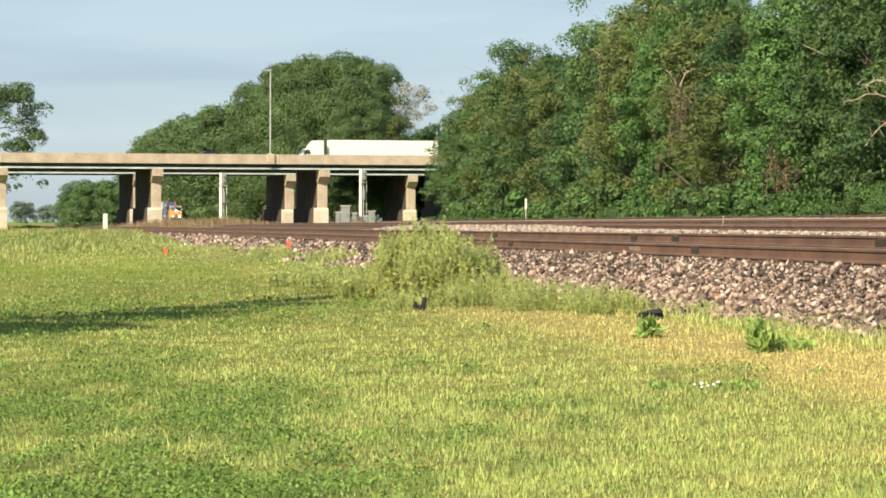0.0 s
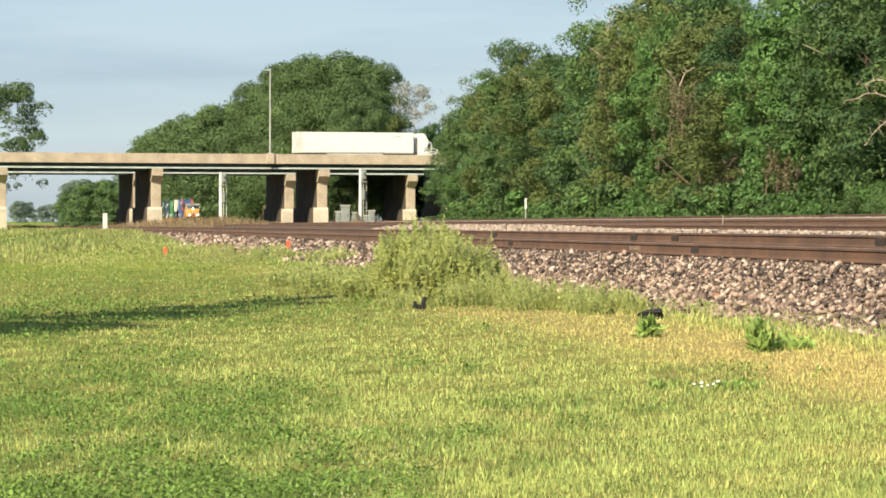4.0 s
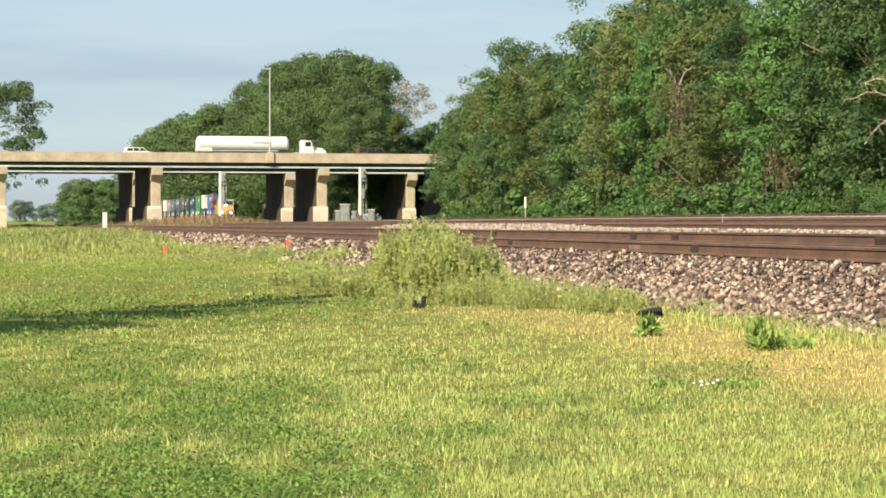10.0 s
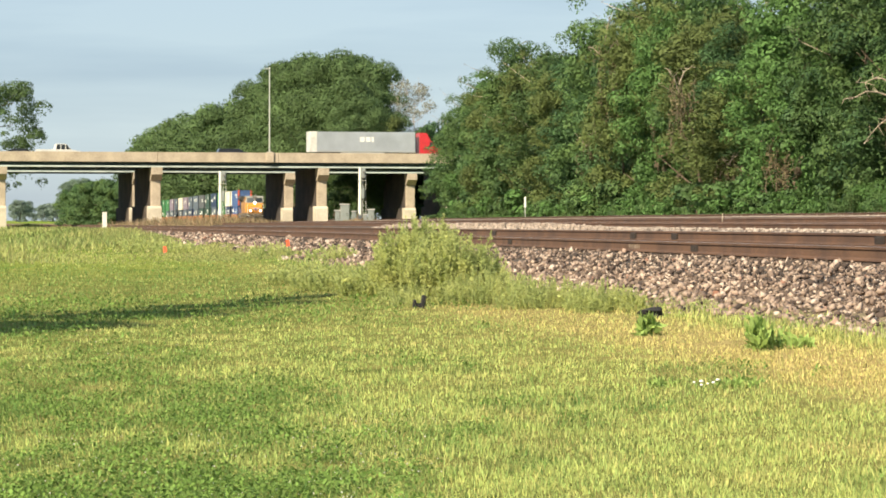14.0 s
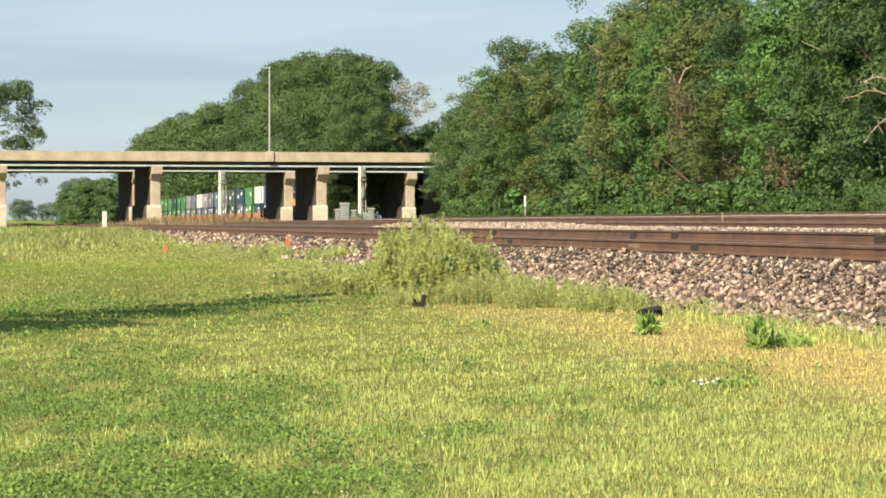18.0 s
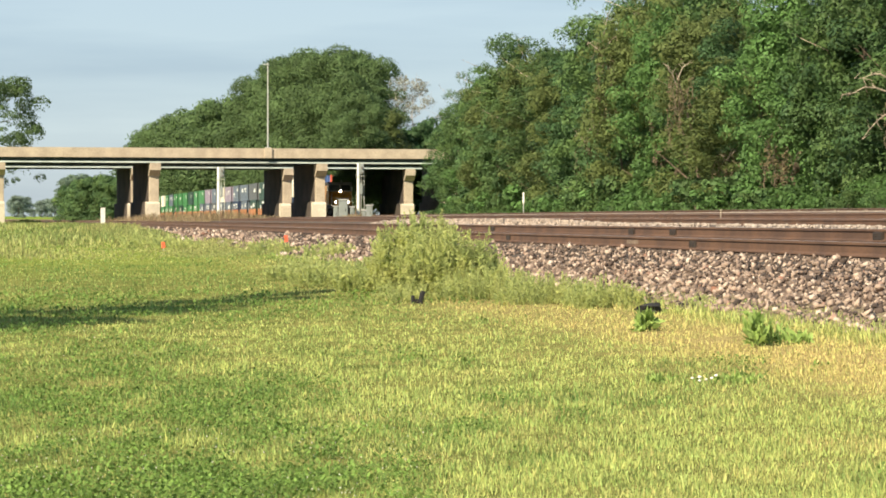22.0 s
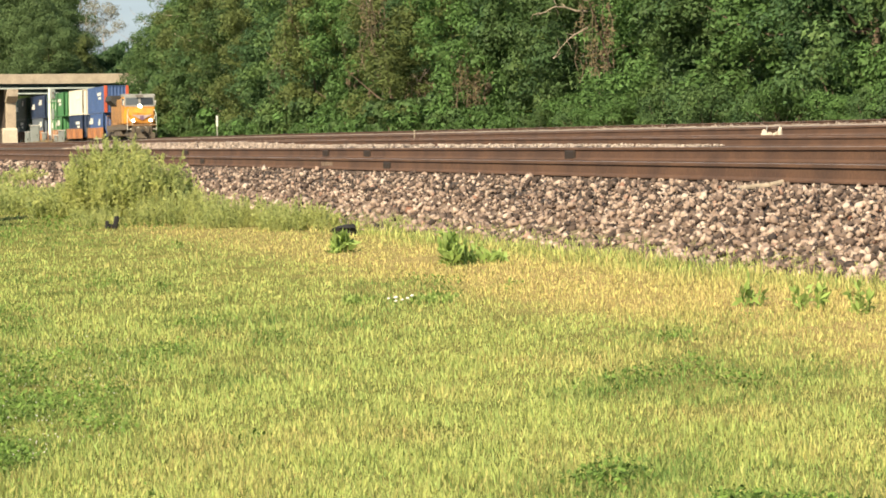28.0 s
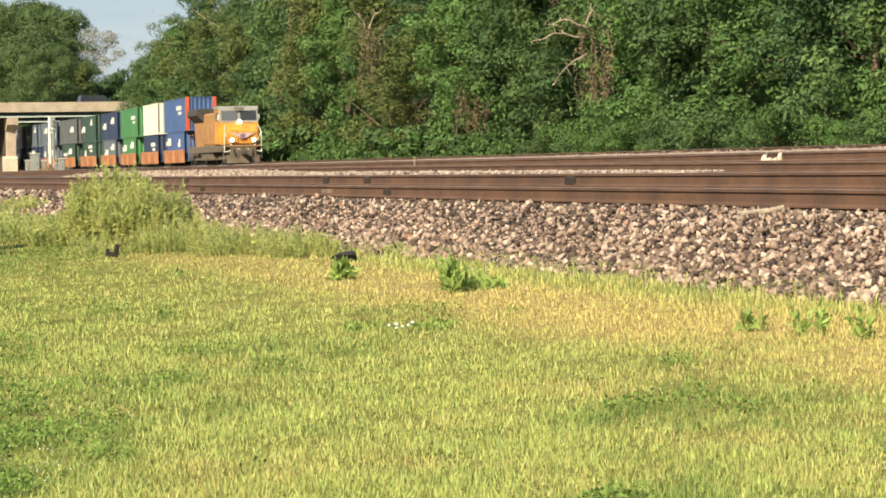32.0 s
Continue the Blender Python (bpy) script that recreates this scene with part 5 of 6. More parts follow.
    part("fuel_tank", boxes((-1.4, 1.4, 7.8, 14.2, 0.35, 1.1), bevel=0.15), DUSTY, lo, "dusty fuel tank")
    bm = bmesh.new()
    prism(bm, [(-1.25, 0.72), (-1.3, 0.12), (0.0, 0.12), (1.3, 0.12), (1.25, 0.72)], "y", 0.2, 0.5)
    for v in bm.verts:
        v.co.y += 0.25 * abs(v.co.x) / 1.3
    part("plough", bm, DUSTY, lo, "dusty steel snow plough")
    part("pilot", boxes((-1.05, 1.05, 0.45, 0.7, 0.7, 1.36), bevel=0.05), DUSTY, lo)
    part("walkway_edge", boxes((-1.45, 1.45, 0.4, 0.72, 1.4, 1.5), bevel=0.02), ARMOUR_DIRTY, lo)
    for x in (-0.75, 0.75):
        part("air_hose", rods(((x, 0.42, 1.2), (x * 0.9, 0.3, 0.75), 0.035), ((x * 0.9, 0.3, 0.75), (x * 0.6, 0.36, 0.5), 0.035), n=6), BLACK, lo)
    part("coupler", boxes((-0.15, 0.15, -0.35, 0.5, 0.75, 1.05), bevel=0.05), DARK, lo)
    for x in (-1.3, 1.3):
        part("steps", boxes((x - 0.18, x + 0.18, 0.75, 1.15, 0.25, 0.3), (x - 0.18, x + 0.18, 0.75, 1.15, 0.6, 0.65), (x - 0.18, x + 0.18, 0.75, 1.15, 0.95, 1.0), (x - 0.2, x - 0.17, 0.75, 1.15, 0.2, 1.2), (x + 0.17, x + 0.2, 0.75, 1.15, 0.2, 1.2)), LOCO_GREY, lo)
    for x in (-1.46, 1.46):
        bm = bmesh.new()
        for y in (0.65, 1.6, 6.5, 8.5, 10.5, 12.5, 14.5, 16.5, 18.5, 20.5):
            rod(bm, (x, y, 1.4), (x, y, 2.55), 0.016, n=5)
        rod(bm, (x, 0.65, 2.55), (x, 2.3, 2.75), 0.02, n=5)
        rod(bm, (x, 5.6, 2.55), (x, 21.2, 2.55), 0.018, n=5)
        part("handrail", bm, ARMOUR_DIRTY, lo, "grimy yellow handrail")
    for x in (-1, 1):
        bm = rods(((1.46 * x, 0.6, 1.0), (1.46 * x, 0.6, 2.5), 0.03), ((1.46 * x, 0.6, 2.5), (0.9 * x, 0.62, 1.5), 0.03), ((1.46 * x, 0.6, 1.0), (0.3 * x, 0.45, 1.25), 0.03), ((1.46 * x, 0.6, 2.5), (1.3 * x, 1.2, 3.1), 0.03), n=5)
        part("front_handrail", bm, SIGN, lo, "white front handrail")
    # lights
    for x, z, r in ((0.0, 3.36, 0.17), (-0.86, 1.92, 0.14), (0.86, 1.92, 0.14)):
        h = part("lamp_housing", rods(((x, 0.5 if z < 3 else 2.2, z), (x, 0.8 if z < 3 else 2.6, z), r + 0.05), n=14), LOCO_GREY, lo)
        part("headlight", rods(((x, 0.46 if z < 3 else 2.14, z), (x, 0.52 if z < 3 else 2.22, z), r), n=14), LAMP, h, "glowing headlight")
    return lo


LOCO = locomotive()


def container_mesh(name, length, height):
    """A corrugated steel box: ribs on its sides and ends, frame posts and rails."""
    bm = bmesh.new()
    w = 1.22
    n = max(8, int(length / 0.55))
    out = []
    for side in (-1, 1):
        ys = np.linspace(0.12, length - 0.12, n * 4 + 1)
        row = [(side * (w - (0.045 if k % 4 in (1, 2) else 0.01)), y) for k, y in enumerate(ys)]
        out.append(row if side > 0 else row[::-1])
    front = [(x, 0.06 + (0.05 if k % 4 in (1, 2) else 0.0)) for k, x in enumerate(np.linspace(-w + 0.1, w - 0.1, 25))]
    prism(bm, front + out[0] + [(w - 0.1, length - 0.06), (-w + 0.1, length - 0.06)] + out[1], "z", 0.12, height - 0.08)
    box(bm, -w, w, 0.02, length - 0.02, height - 0.08, height)
    box(bm, -w, w, 0.02, length - 0.02, 0.0, 0.14)
    me = bpy.data.meshes.new(name)
    bm.to_mesh(me)
    bm.free()
    me.materials.append(WHITE)
    return me


BOX_SIZES = {(16.15, 2.9): container_mesh("container_long", 16.15, 2.88), (12.2, 2.9): container_mesh("container", 12.2, 2.88), (12.2, 2.6): container_mesh("container_low", 12.2, 2.58)}
PAINTS = {"blue": mat("container_blue", (0.055, 0.11, 0.27), 0.5, var=0.2, scale=0.6), "cream": mat("container_cream", (0.74, 0.70, 0.58), 0.5, var=0.1, scale=0.6),
          "navy": mat("container_navy", (0.025, 0.045, 0.10), 0.5, var=0.25, scale=0.6), "green": mat("container_green", (0.055, 0.20, 0.075), 0.5, var=0.2, scale=0.6),
          "slate": mat("container_slate", (0.11, 0.14, 0.18), 0.5, var=0.2, scale=0.6), "pine": mat("container_dark_green", (0.035, 0.075, 0.06), 0.5, var=0.25, scale=0.6),
          "grey": mat("container_grey", (0.10, 0.11, 0.12), 0.55, var=0.2, scale=0.6), "violet": mat("container_violet", (0.26, 0.22, 0.28), 0.5, var=0.2, scale=0.6),
          "red": mat("container_red", (0.50, 0.10, 0.05), 0.5, var=0.2, scale=0.6)}
WORDS = {"blue": "blue", "cream": "cream-white", "navy": "navy", "green": "green", "slate": "slate blue", "pine": "dark green", "grey": "grey", "violet": "violet-grey"}


def painted(ob, material):
    ob.material_slots[0].link = "OBJECT"
    ob.material_slots[0].material = material
    return ob


def well_parts():
    """The meshes of a well car, shared by all of them."""
    bm = boxes((-1.42, -1.28, 2.9, 15.7, 0.28, 1.42), (1.28, 1.42, 2.9, 15.7, 0.28, 1.42), bevel=0.02)
    for y in (3.4, 5.3, 7.3, 9.3, 11.3, 13.3, 15.2):
        for x in (-1.45, 1.45):
            box(bm, x - 0.05, x + 0.05, y - 0.06, y + 0.06, 0.3, 1.35)
    well = bpy.data.meshes.new("well")
    bm.to_mesh(well)
    bm.free()
    well.materials.append(WELL)
    bm = bmesh.new()
    prism(bm, [(0.5, 0.75), (0.5, 1.0), (2.0, 1.05), (2.9, 1.5), (2.9, 0.4)], "x", -0.85, 0.85)
    end = bpy.data.meshes.new("end_platform")
    bm.to_mesh(end)
    bm.free()
    end.materials.append(DUSTY)
    bm = boxes((-1.05, -0.92, -1.1, 1.1, 0.4, 0.75), (0.92, 1.05, -1.1, 1.1, 0.4, 0.75), (-0.95, 0.95, -0.2, 0.2, 0.5, 0.85), bevel=0.03)
    truck = bpy.data.meshes.new("bogie")
    bm.to_mesh(truck)
    bm.free()
    truck.materials.append(DARK)
    bm = disc_wheel(0.45, 0.13)
    wheel = bpy.data.meshes.new("wheel")
    bm.to_mesh(wheel)
    bm.free()
    wheel.materials.append(DARK)
    return well, end, truck, wheel


WELL_MESH, END_MESH, TRUCK_MESH, WHEEL_MESH = well_parts()


def put(name, mesh, parent, m, label=""):
    ob = new(name, mesh)
    ob.parent = parent
    ob.matrix_local = m
    if label:
        ob["label"] = label
    return ob


def stack_car(top, low, long_top=True, mark=0):
    """A well car with two containers, one on the other; its front stands at y = 0."""
    words = f"double-stack well car with {WORDS[top]} and {WORDS[low]} containers"
    car = thing("well_car", words, "freight car", "cars of the freight train")
    put("well", WELL_MESH, car, pose(0, 0, 0), "rusty orange well")
    put("end_platform", END_MESH, car, pose(0, 0, 0))
    put("end_platform", END_MESH, car, pose(0, 18.6, 0, 0, 0, 180))
    for y in (0.6, 17.6):
        t = put("bogie", TRUCK_MESH, car, pose(0, y, 0))
        for w in (-0.85, 0.85):
            for x in (-0.8, 0.8):
                put("wheel", WHEEL_MESH, t, pose(x, w, 0.45))
    a = put("container", BOX_SIZES[(12.2, 2.6)], car, pose(0, 3.2, 0.42), f"{WORDS[low]} lower container")
    painted(a, PAINTS[low])
    size = (16.15, 2.9) if long_top else (12.2, 2.9)
    y0 = 1.22 if long_top else 3.2
    b = put("container", BOX_SIZES[size], car, pose(0, y0, 3.02), f"{WORDS[top]} upper container")
    painted(b, PAINTS[top])
    # plain marks in place of the lettering
    rng = np.random.default_rng(mark)
    for c, length, h in ((a, 12.2, 2.6), (b, size[0], 2.9)):
        y = length * rng.uniform(0.12, 0.3)
        put("mark", MARKS[int(rng.integers(3))], c, pose(-1.235, y, h * rng.uniform(0.55, 0.72)))
        if rng.random() < 0.6:
            put("mark", MARKS[int(rng.integers(3))], c, pose(-1.235, length * rng.uniform(0.6, 0.8), h * rng.uniform(0.3, 0.7)))
    return car, b


def mark_meshes():
    made = []
    for rows in (((0, 2.2, -0.3, 0.35), (2.5, 3.2, -0.3, 0.1)), ((0, 0.9, -0.2, 0.5), (1.1, 1.5, -0.2, 0.2)), ((0, 3.2, 0.0, 0.35), (0, 2.1, -0.4, -0.15))):
        bm = bmesh.new()
        for y0, y1, z0, z1 in rows:
            box(bm, -0.012, 0.012, y0, y1, z0, z1)
        me = bpy.data.meshes.new("mark")
        bm.to_mesh(me)
        bm.free()
        me.materials.append(SIGN)
        made.append(me)
    return made


MARKS = mark_meshes()


def train_cars():
    mix = [("blue", "blue"), ("cream", "navy"), ("green", "green"), ("navy", "slate"), ("pine", "pine"), ("grey", "pine"), ("slate", "slate"), ("slate", "navy"), ("violet", "slate"),
           ("cream", "slate"), ("slate", "grey"), ("violet", "slate"), ("green", "slate"), ("green", "green"), ("pine", "green"), ("green", "green"), ("green", "pine"), ("green", "green"),
           ("slate", "green"), ("green", "green"), ("cream", "green"), ("green", "green"), ("green", "slate"), ("slate", "slate"), ("green", "green"), ("blue", "blue")]
    cars = []
    for i, (top, low) in enumerate(mix):
        car, upper = stack_car(top, low, long_top=i % 3 != 1, mark=i)
        cars.append(car)
        if i == 0:
            # the first upper box has red corner posts and a white mark on its end
            for x in (-1.16, 1.16):
                part("corner_post", boxes((x - 0.16, x + 0.16, -0.03, 0.35, 0.0, 2.9), bevel=0.01), PAINTS["red"], upper, "red corner post")
            part("end_mark", boxes((-0.45, 0.25, 0.0, 0.045, 0.5, 1.05), (-0.3, 0.2, 0.0, 0.045, 1.2, 1.7)), SIGN, upper)
    return cars


CARS = train_cars()


# ---- road vehicles ----
def tyre(parent, x, y, r=0.5, w=0.28):
    bm = bmesh.new()
    rod(bm, (x, y - w / 2, r), (x, y + w / 2, r), r, n=18)
    t = part("wheel", bm, BLACK, parent)
    bm = bmesh.new()
    rod(bm, (x, y - w / 2 - 0.015, r), (x, y + w / 2 + 0.015, r), r * 0.55, n=12)
    part("rim", bm, STEEL, t)


def tractor(root, paint, sleeper=True, roof=True):
    """A long-nosed road tractor; its bumper stands at x = 0 and it faces +x."""
    t = part("chassis", boxes((-7.2, -0.4, -0.45, 0.45, 0.55, 0.95)), DARK, root)
    bm = bmesh.new()
    prism(bm, [(-0.15, 0.5), (-0.05, 1.25), (-0.5, 1.62), (-1.9, 1.95), (-1.9, 0.6)], "y", -1.0, 1.0)
    bmesh.ops.bevel(bm, geom=list(bm.edges), offset=0.1, segments=2, affect="EDGES")
    part("bonnet", bm, paint, root)
    part("bumper", boxes((-0.35, 0.0, -1.2, 1.2, 0.35, 0.75), bevel=0.08), paint, root)
    bm = bmesh.new()
    prism(bm, [(-1.85, 0.6), (-1.85, 1.9), (-2.35, 2.75), (-3.6, 2.85), (-3.6, 0.6)], "y", -1.12, 1.12)
    bmesh.ops.bevel(bm, geom=list(bm.edges), offset=0.06, segments=2, affect="EDGES")
    cab = part("cab", bm, paint, root)
    bm = bmesh.new()
    prism(bm, [(-1.86, 1.98), (-2.28, 2.68), (-2.36, 2.68), (-2.0, 1.98)], "y", -1.0, 1.0)
    part("windscreen", bm, GLASS, cab)
    for y in (-1.13, 1.13):
        part("side_window", boxes((-3.2, -2.35, y - 0.015, y + 0.015, 1.95, 2.6), bevel=0.01), GLASS, cab)
        part("door", boxes((-3.35, -2.05, y - 0.012, y + 0.012, 0.8, 1.9), bevel=0.01), paint, cab)
        part("mirror", boxes((-2.2, -2.05, y * 1.2 - 0.08, y * 1.2 + 0.08, 1.9, 2.5), bevel=0.02), DARK, cab)
        part("fuel_tank", rods(((-4.9, y * 0.8, 0.75), (-3.5, y * 0.8, 0.75), 0.32), n=14), STEEL, root)
        part("headlamp", boxes((-0.5, -0.1, y * 0.78 - 0.15, y * 0.78 + 0.15, 0.95, 1.2), bevel=0.05), SIGN, root)
    if sleeper:
        bm = bmesh.new()
        top = 3.95 if roof else 3.1
        prism(bm, [(-3.55, 0.7), (-2.75, 2.82), (-3.5, top - 0.12), (-3.8, top), (-5.0, top), (-5.0, 0.7)], "y", -1.18, 1.18)
        bmesh.ops.bevel(bm, geom=list(bm.edges), offset=0.08, segments=2, affect="EDGES")
        part("sleeper", bm, paint, root)
    for y in (-1.0, 1.0):
        if sleeper:
            part("exhaust_stack", rods(((-5.15, y, 1.0), (-5.15, y, 3.3), 0.07), n=8), DARK, root)
        tyre(root, -1.25, y * 1.05, 0.5, 0.3)
        tyre(root, -5.6, y * 0.92, 0.5, 0.55)
        tyre(root, -6.9, y * 0.92, 0.5, 0.55)
    part("fifth_wheel", boxes((-6.9, -5.6, -0.5, 0.5, 0.95, 1.15), bevel=0.03), DARK, root)


def bogie_road(root, x):
    part("trailer_bogie", boxes((x - 1.6, x + 1.6, -0.5, 0.5, 0.75, 1.1)), DARK, root)
    for d in (-0.65, 0.65):
        for y in (-0.92, 0.92):
            tyre(root, x + d, y, 0.5, 0.55)
    part("landing_gear", boxes((x + 9.3, x + 9.5, -0.9, -0.78, 0.3, 1.1), (x + 9.3, x + 9.5, 0.78, 0.9, 0.3, 1.1)), DARK, root)


def van_trailer(root, front, paint, marks=(), length=16.0):
    """A long box trailer from x = front backwards."""
    back = front - length
    body = part("trailer_body", boxes((back, front, -1.29, 1.29, 1.15, 4.02), bevel=0.04), paint, root)
    part("lower_rail", boxes((back, front, -1.30, -1.28, 1.1, 1.28), (back, front, 1.28, 1.30, 1.1, 1.28)), STEEL, body)
    part("rear_frame", boxes((back - 0.04, back + 0.9, -1.305, 1.305, 1.12, 4.05), bevel=0.03), DIRTY_WHITE, body)
    part("side_skirt", boxes((back + 4.2, front - 4.2, -1.25, -1.22, 0.45, 1.12), (back + 4.2, front - 4.2, 1.22, 1.25, 0.45, 1.12)), DIRTY_WHITE, body)
    for x0, x1, z0, z1, m in marks:
        part("mark", boxes((x0, x1, -1.305, -1.29, z0, z1)), m, body)
    bogie_road(root, back + 2.6)


def semi_truck(label, paint, trailer_paint, marks=(), front=-4.4, length=16.0, squat=1.0):
    root = thing("semi_truck", label, "truck", "vehicles on the bridge")
    tractor(root, paint)
    # a shorter tractor than the standard one, coupled close to its trailer
    for ob in root.children_recursive:
        ob.data.transform(Matrix.Diagonal((-front / 5.9, 1, 1, 1)))
    van_trailer(root, front, trailer_paint, marks, length)
    for ob in root.children_recursive:
        ob.data.transform(Matrix.Diagonal((1, 1, squat, 1)))
    return root


def shrink(root, along, up):
    """A smaller make of the same tractor."""
    for ob in root.children_recursive:
        ob.data.transform(Matrix.Diagonal((along, 1, up, 1)))


def tank_truck():
    root = thing("tank_truck", "white tank truck with a long smooth cylindrical tank", "truck", "vehicles on the bridge")
    tractor(root, WHITE, sleeper=False)
    shrink(root, 0.9, 0.92)
    bm = bmesh.new()
    rod(bm, (-16.9, 0, 2.08), (-5.3, 0, 2.08), 1.0, n=28)
    rod(bm, (-5.3, 0, 2.08), (-5.0, 0, 2.08), 1.0, 0.66, n=28)
    rod(bm, (-17.2, 0, 2.08), (-16.9, 0, 2.08), 0.66, 1.0, n=28)
    tank = part("tank", bm, WHITE, root, "polished white tank", smooth=False)
    part("belly", boxes((-17.2, -15.2, -1.0, 1.0, 1.0, 1.5), bevel=0.1), DIRTY_WHITE, tank)
    part("walkway", boxes((-14, -9, -0.3, 0.3, 3.04, 3.12)), STEEL, tank)
    part("piping", rods(((-15.5, -0.9, 1.15), (-6.5, -0.9, 1.15), 0.1)), STEEL, tank)
    part("mark", boxes((-9.8, -7.4, -1.01, -0.99, 2.15, 2.28)), LOCO_GREY, tank)
    bogie_road(root, -15.4)
    return root


def tipper_truck():
    root = thing("dump_truck", "red tractor pulling a grey tarpaulin-covered dump trailer", "truck", "vehicles on the bridge")
    tractor(root, RED, sleeper=False)
    shrink(root, 0.82, 0.88)
    bm = bmesh.new()
    prism(bm, [(-1.2, 1.1), (-1.27, 2.4), (-0.9, 2.7), (0, 2.78), (0.9, 2.7), (1.27, 2.4), (1.2, 1.1)], "x", -16.7, -5.1)
    body = part("trailer_body", bm, TARP, root, "grey covered trailer body")
    for x in np.arange(-16.4, -5.1, 1.25):
        part("rib", boxes((x - 0.05, x + 0.05, -1.31, -1.24, 1.1, 2.45)), TARP, body)
    part("side_panel", boxes((-16.0, -6.2, -1.30, -1.26, 1.4, 2.05)), mat("dusty_tan_panel", (0.27, 0.225, 0.17), 0.8, var=0.3), body, "dusty tan side panel")
    part("front_wall", boxes((-5.6, -5.05, -1.3, 1.3, 1.05, 2.7), bevel=0.05), TARP, body)
    bogie_road(root, -14.8)
    return root


def box_truck():
    root = thing("box_truck", "white delivery truck with a blue and white side panel", "truck", "vehicles on the bridge")
    bm = bmesh.new()
    prism(bm, [(-0.1, 0.5), (0.0, 1.15), (-0.55, 1.45), (-1.25, 1.6), (-1.65, 2.45), (-2.6, 2.5), (-2.6, 0.5)], "y", -1.05, 1.05)
    bmesh.ops.bevel(bm, geom=list(bm.edges), offset=0.07, segments=2, affect="EDGES")
    cab = part("cab", bm, WHITE, root)
    bm = bmesh.new()
    prism(bm, [(-1.27, 1.64), (-1.62, 2.36), (-1.7, 2.36), (-1.4, 1.64)], "y", -0.95, 0.95)
    part("windscreen", bm, GLASS, cab)
    for y in (-1.06, 1.06):
        part("side_window", boxes((-2.35, -1.65, y - 0.012, y + 0.012, 1.6, 2.3), bevel=0.01), GLASS, cab)
    body = part("cargo_box", boxes((-7.9, -2.7, -1.25, 1.25, 1.0, 3.4), bevel=0.05), WHITE, root)
    bm = bmesh.new()
    edge = [(x, 2.2 + 0.35 * math.sin((x + 7.6) * 1.0)) for x in np.linspace(-7.0, -2.85, 14)]
    prism(bm, edge + [(-2.85, 3.3), (-7.0, 3.3)], "y", -1.265, -1.25)
    panel = part("side_graphic", bm, SKYBLUE, body, "sky blue wave panel")
    part("mark", boxes((-6.2, -5.6, -1.275, -1.262, 2.7, 3.1), (-5.4, -3.6, -1.275, -1.262, 2.8, 3.0)), mat("deep_blue_mark", (0.02, 0.10, 0.36), 0.4, var=0.1), panel)
    part("rear_frame", boxes((-8.0, -7.2, -1.27, 1.27, 0.9, 3.42), (-8.2, -8.0, -1.2, 1.2, 0.8, 1.0)), STEEL, body)
    part("refrigeration_unit", boxes((-8.25, -8.0, -0.8, 0.8, 2.2, 3.0), bevel=0.05), STEEL, body)
    part("chassis", boxes((-7.8, -0.6, -0.45, 0.45, 0.5, 0.95)), DARK, root)
    for y in (-0.95, 0.95):
        tyre(root, -1.0, y, 0.45, 0.28)
        tyre(root, -6.3, y * 0.95, 0.45, 0.5)
    return root


def car(label, category, paint, length=4.8, height=1.5, bed=False, tall=False):
    root = thing("pickup" if bed else "van" if tall else "car", label, category, "vehicles on the bridge")
    h = height
    if bed:
        side = [(0, 0.4), (-0.05, 0.95), (-1.3, 1.12), (-1.95, h), (-3.3, h), (-3.45, 1.15), (-length, 1.15), (-length, 0.45)]
        glass = [(-1.42, 1.16), (-1.95, h - 0.06), (-3.2, h - 0.06), (-3.3, 1.16)]
    elif tall:
        side = [(0, 0.4), (-0.05, 0.95), (-0.95, 1.1), (-1.55, h), (-length + 0.15, h), (-length, 1.1), (-length, 0.45)]
        glass = [(-1.1, 1.15), (-1.6, h - 0.08), (-length + 0.3, h - 0.08), (-length + 0.2, 1.15)]
    else:
        side = [(0, 0.4), (-0.05, 0.8), (-1.2, 0.95), (-1.95, h), (-3.5, h), (-4.3, 1.0), (-length, 0.95), (-length, 0.4)]
        glass = [(-1.35, 0.98), (-2.0, h - 0.05), (-3.45, h - 0.05), (-4.1, 1.0)]
    bm = bmesh.new()
    prism(bm, side, "y", -0.9, 0.9)
    bmesh.ops.bevel(bm, geom=list(bm.edges), offset=0.06, segments=2, affect="EDGES")
    body = part("body", bm, paint, root)
    for y0, y1 in ((-0.905, -0.895), (0.895, 0.905)):
        bm = bmesh.new()
        prism(bm, glass, "y", y0, y1)
        part("side_window", bm, GLASS, body)
        for k in (0.36, 0.68):
            x = glass[0][0] + (glass[3][0] - glass[0][0]) * k
            part("pillar", boxes((x - 0.05, x + 0.05, y0 - 0.004, y1 + 0.004, 1.0, h - 0.05)), paint, body)
    for y in (-0.8, 0.8):
        tyre(root, -0.95, y, 0.34, 0.2)
        tyre(root, -length + 1.0, y, 0.34, 0.2)
    return root


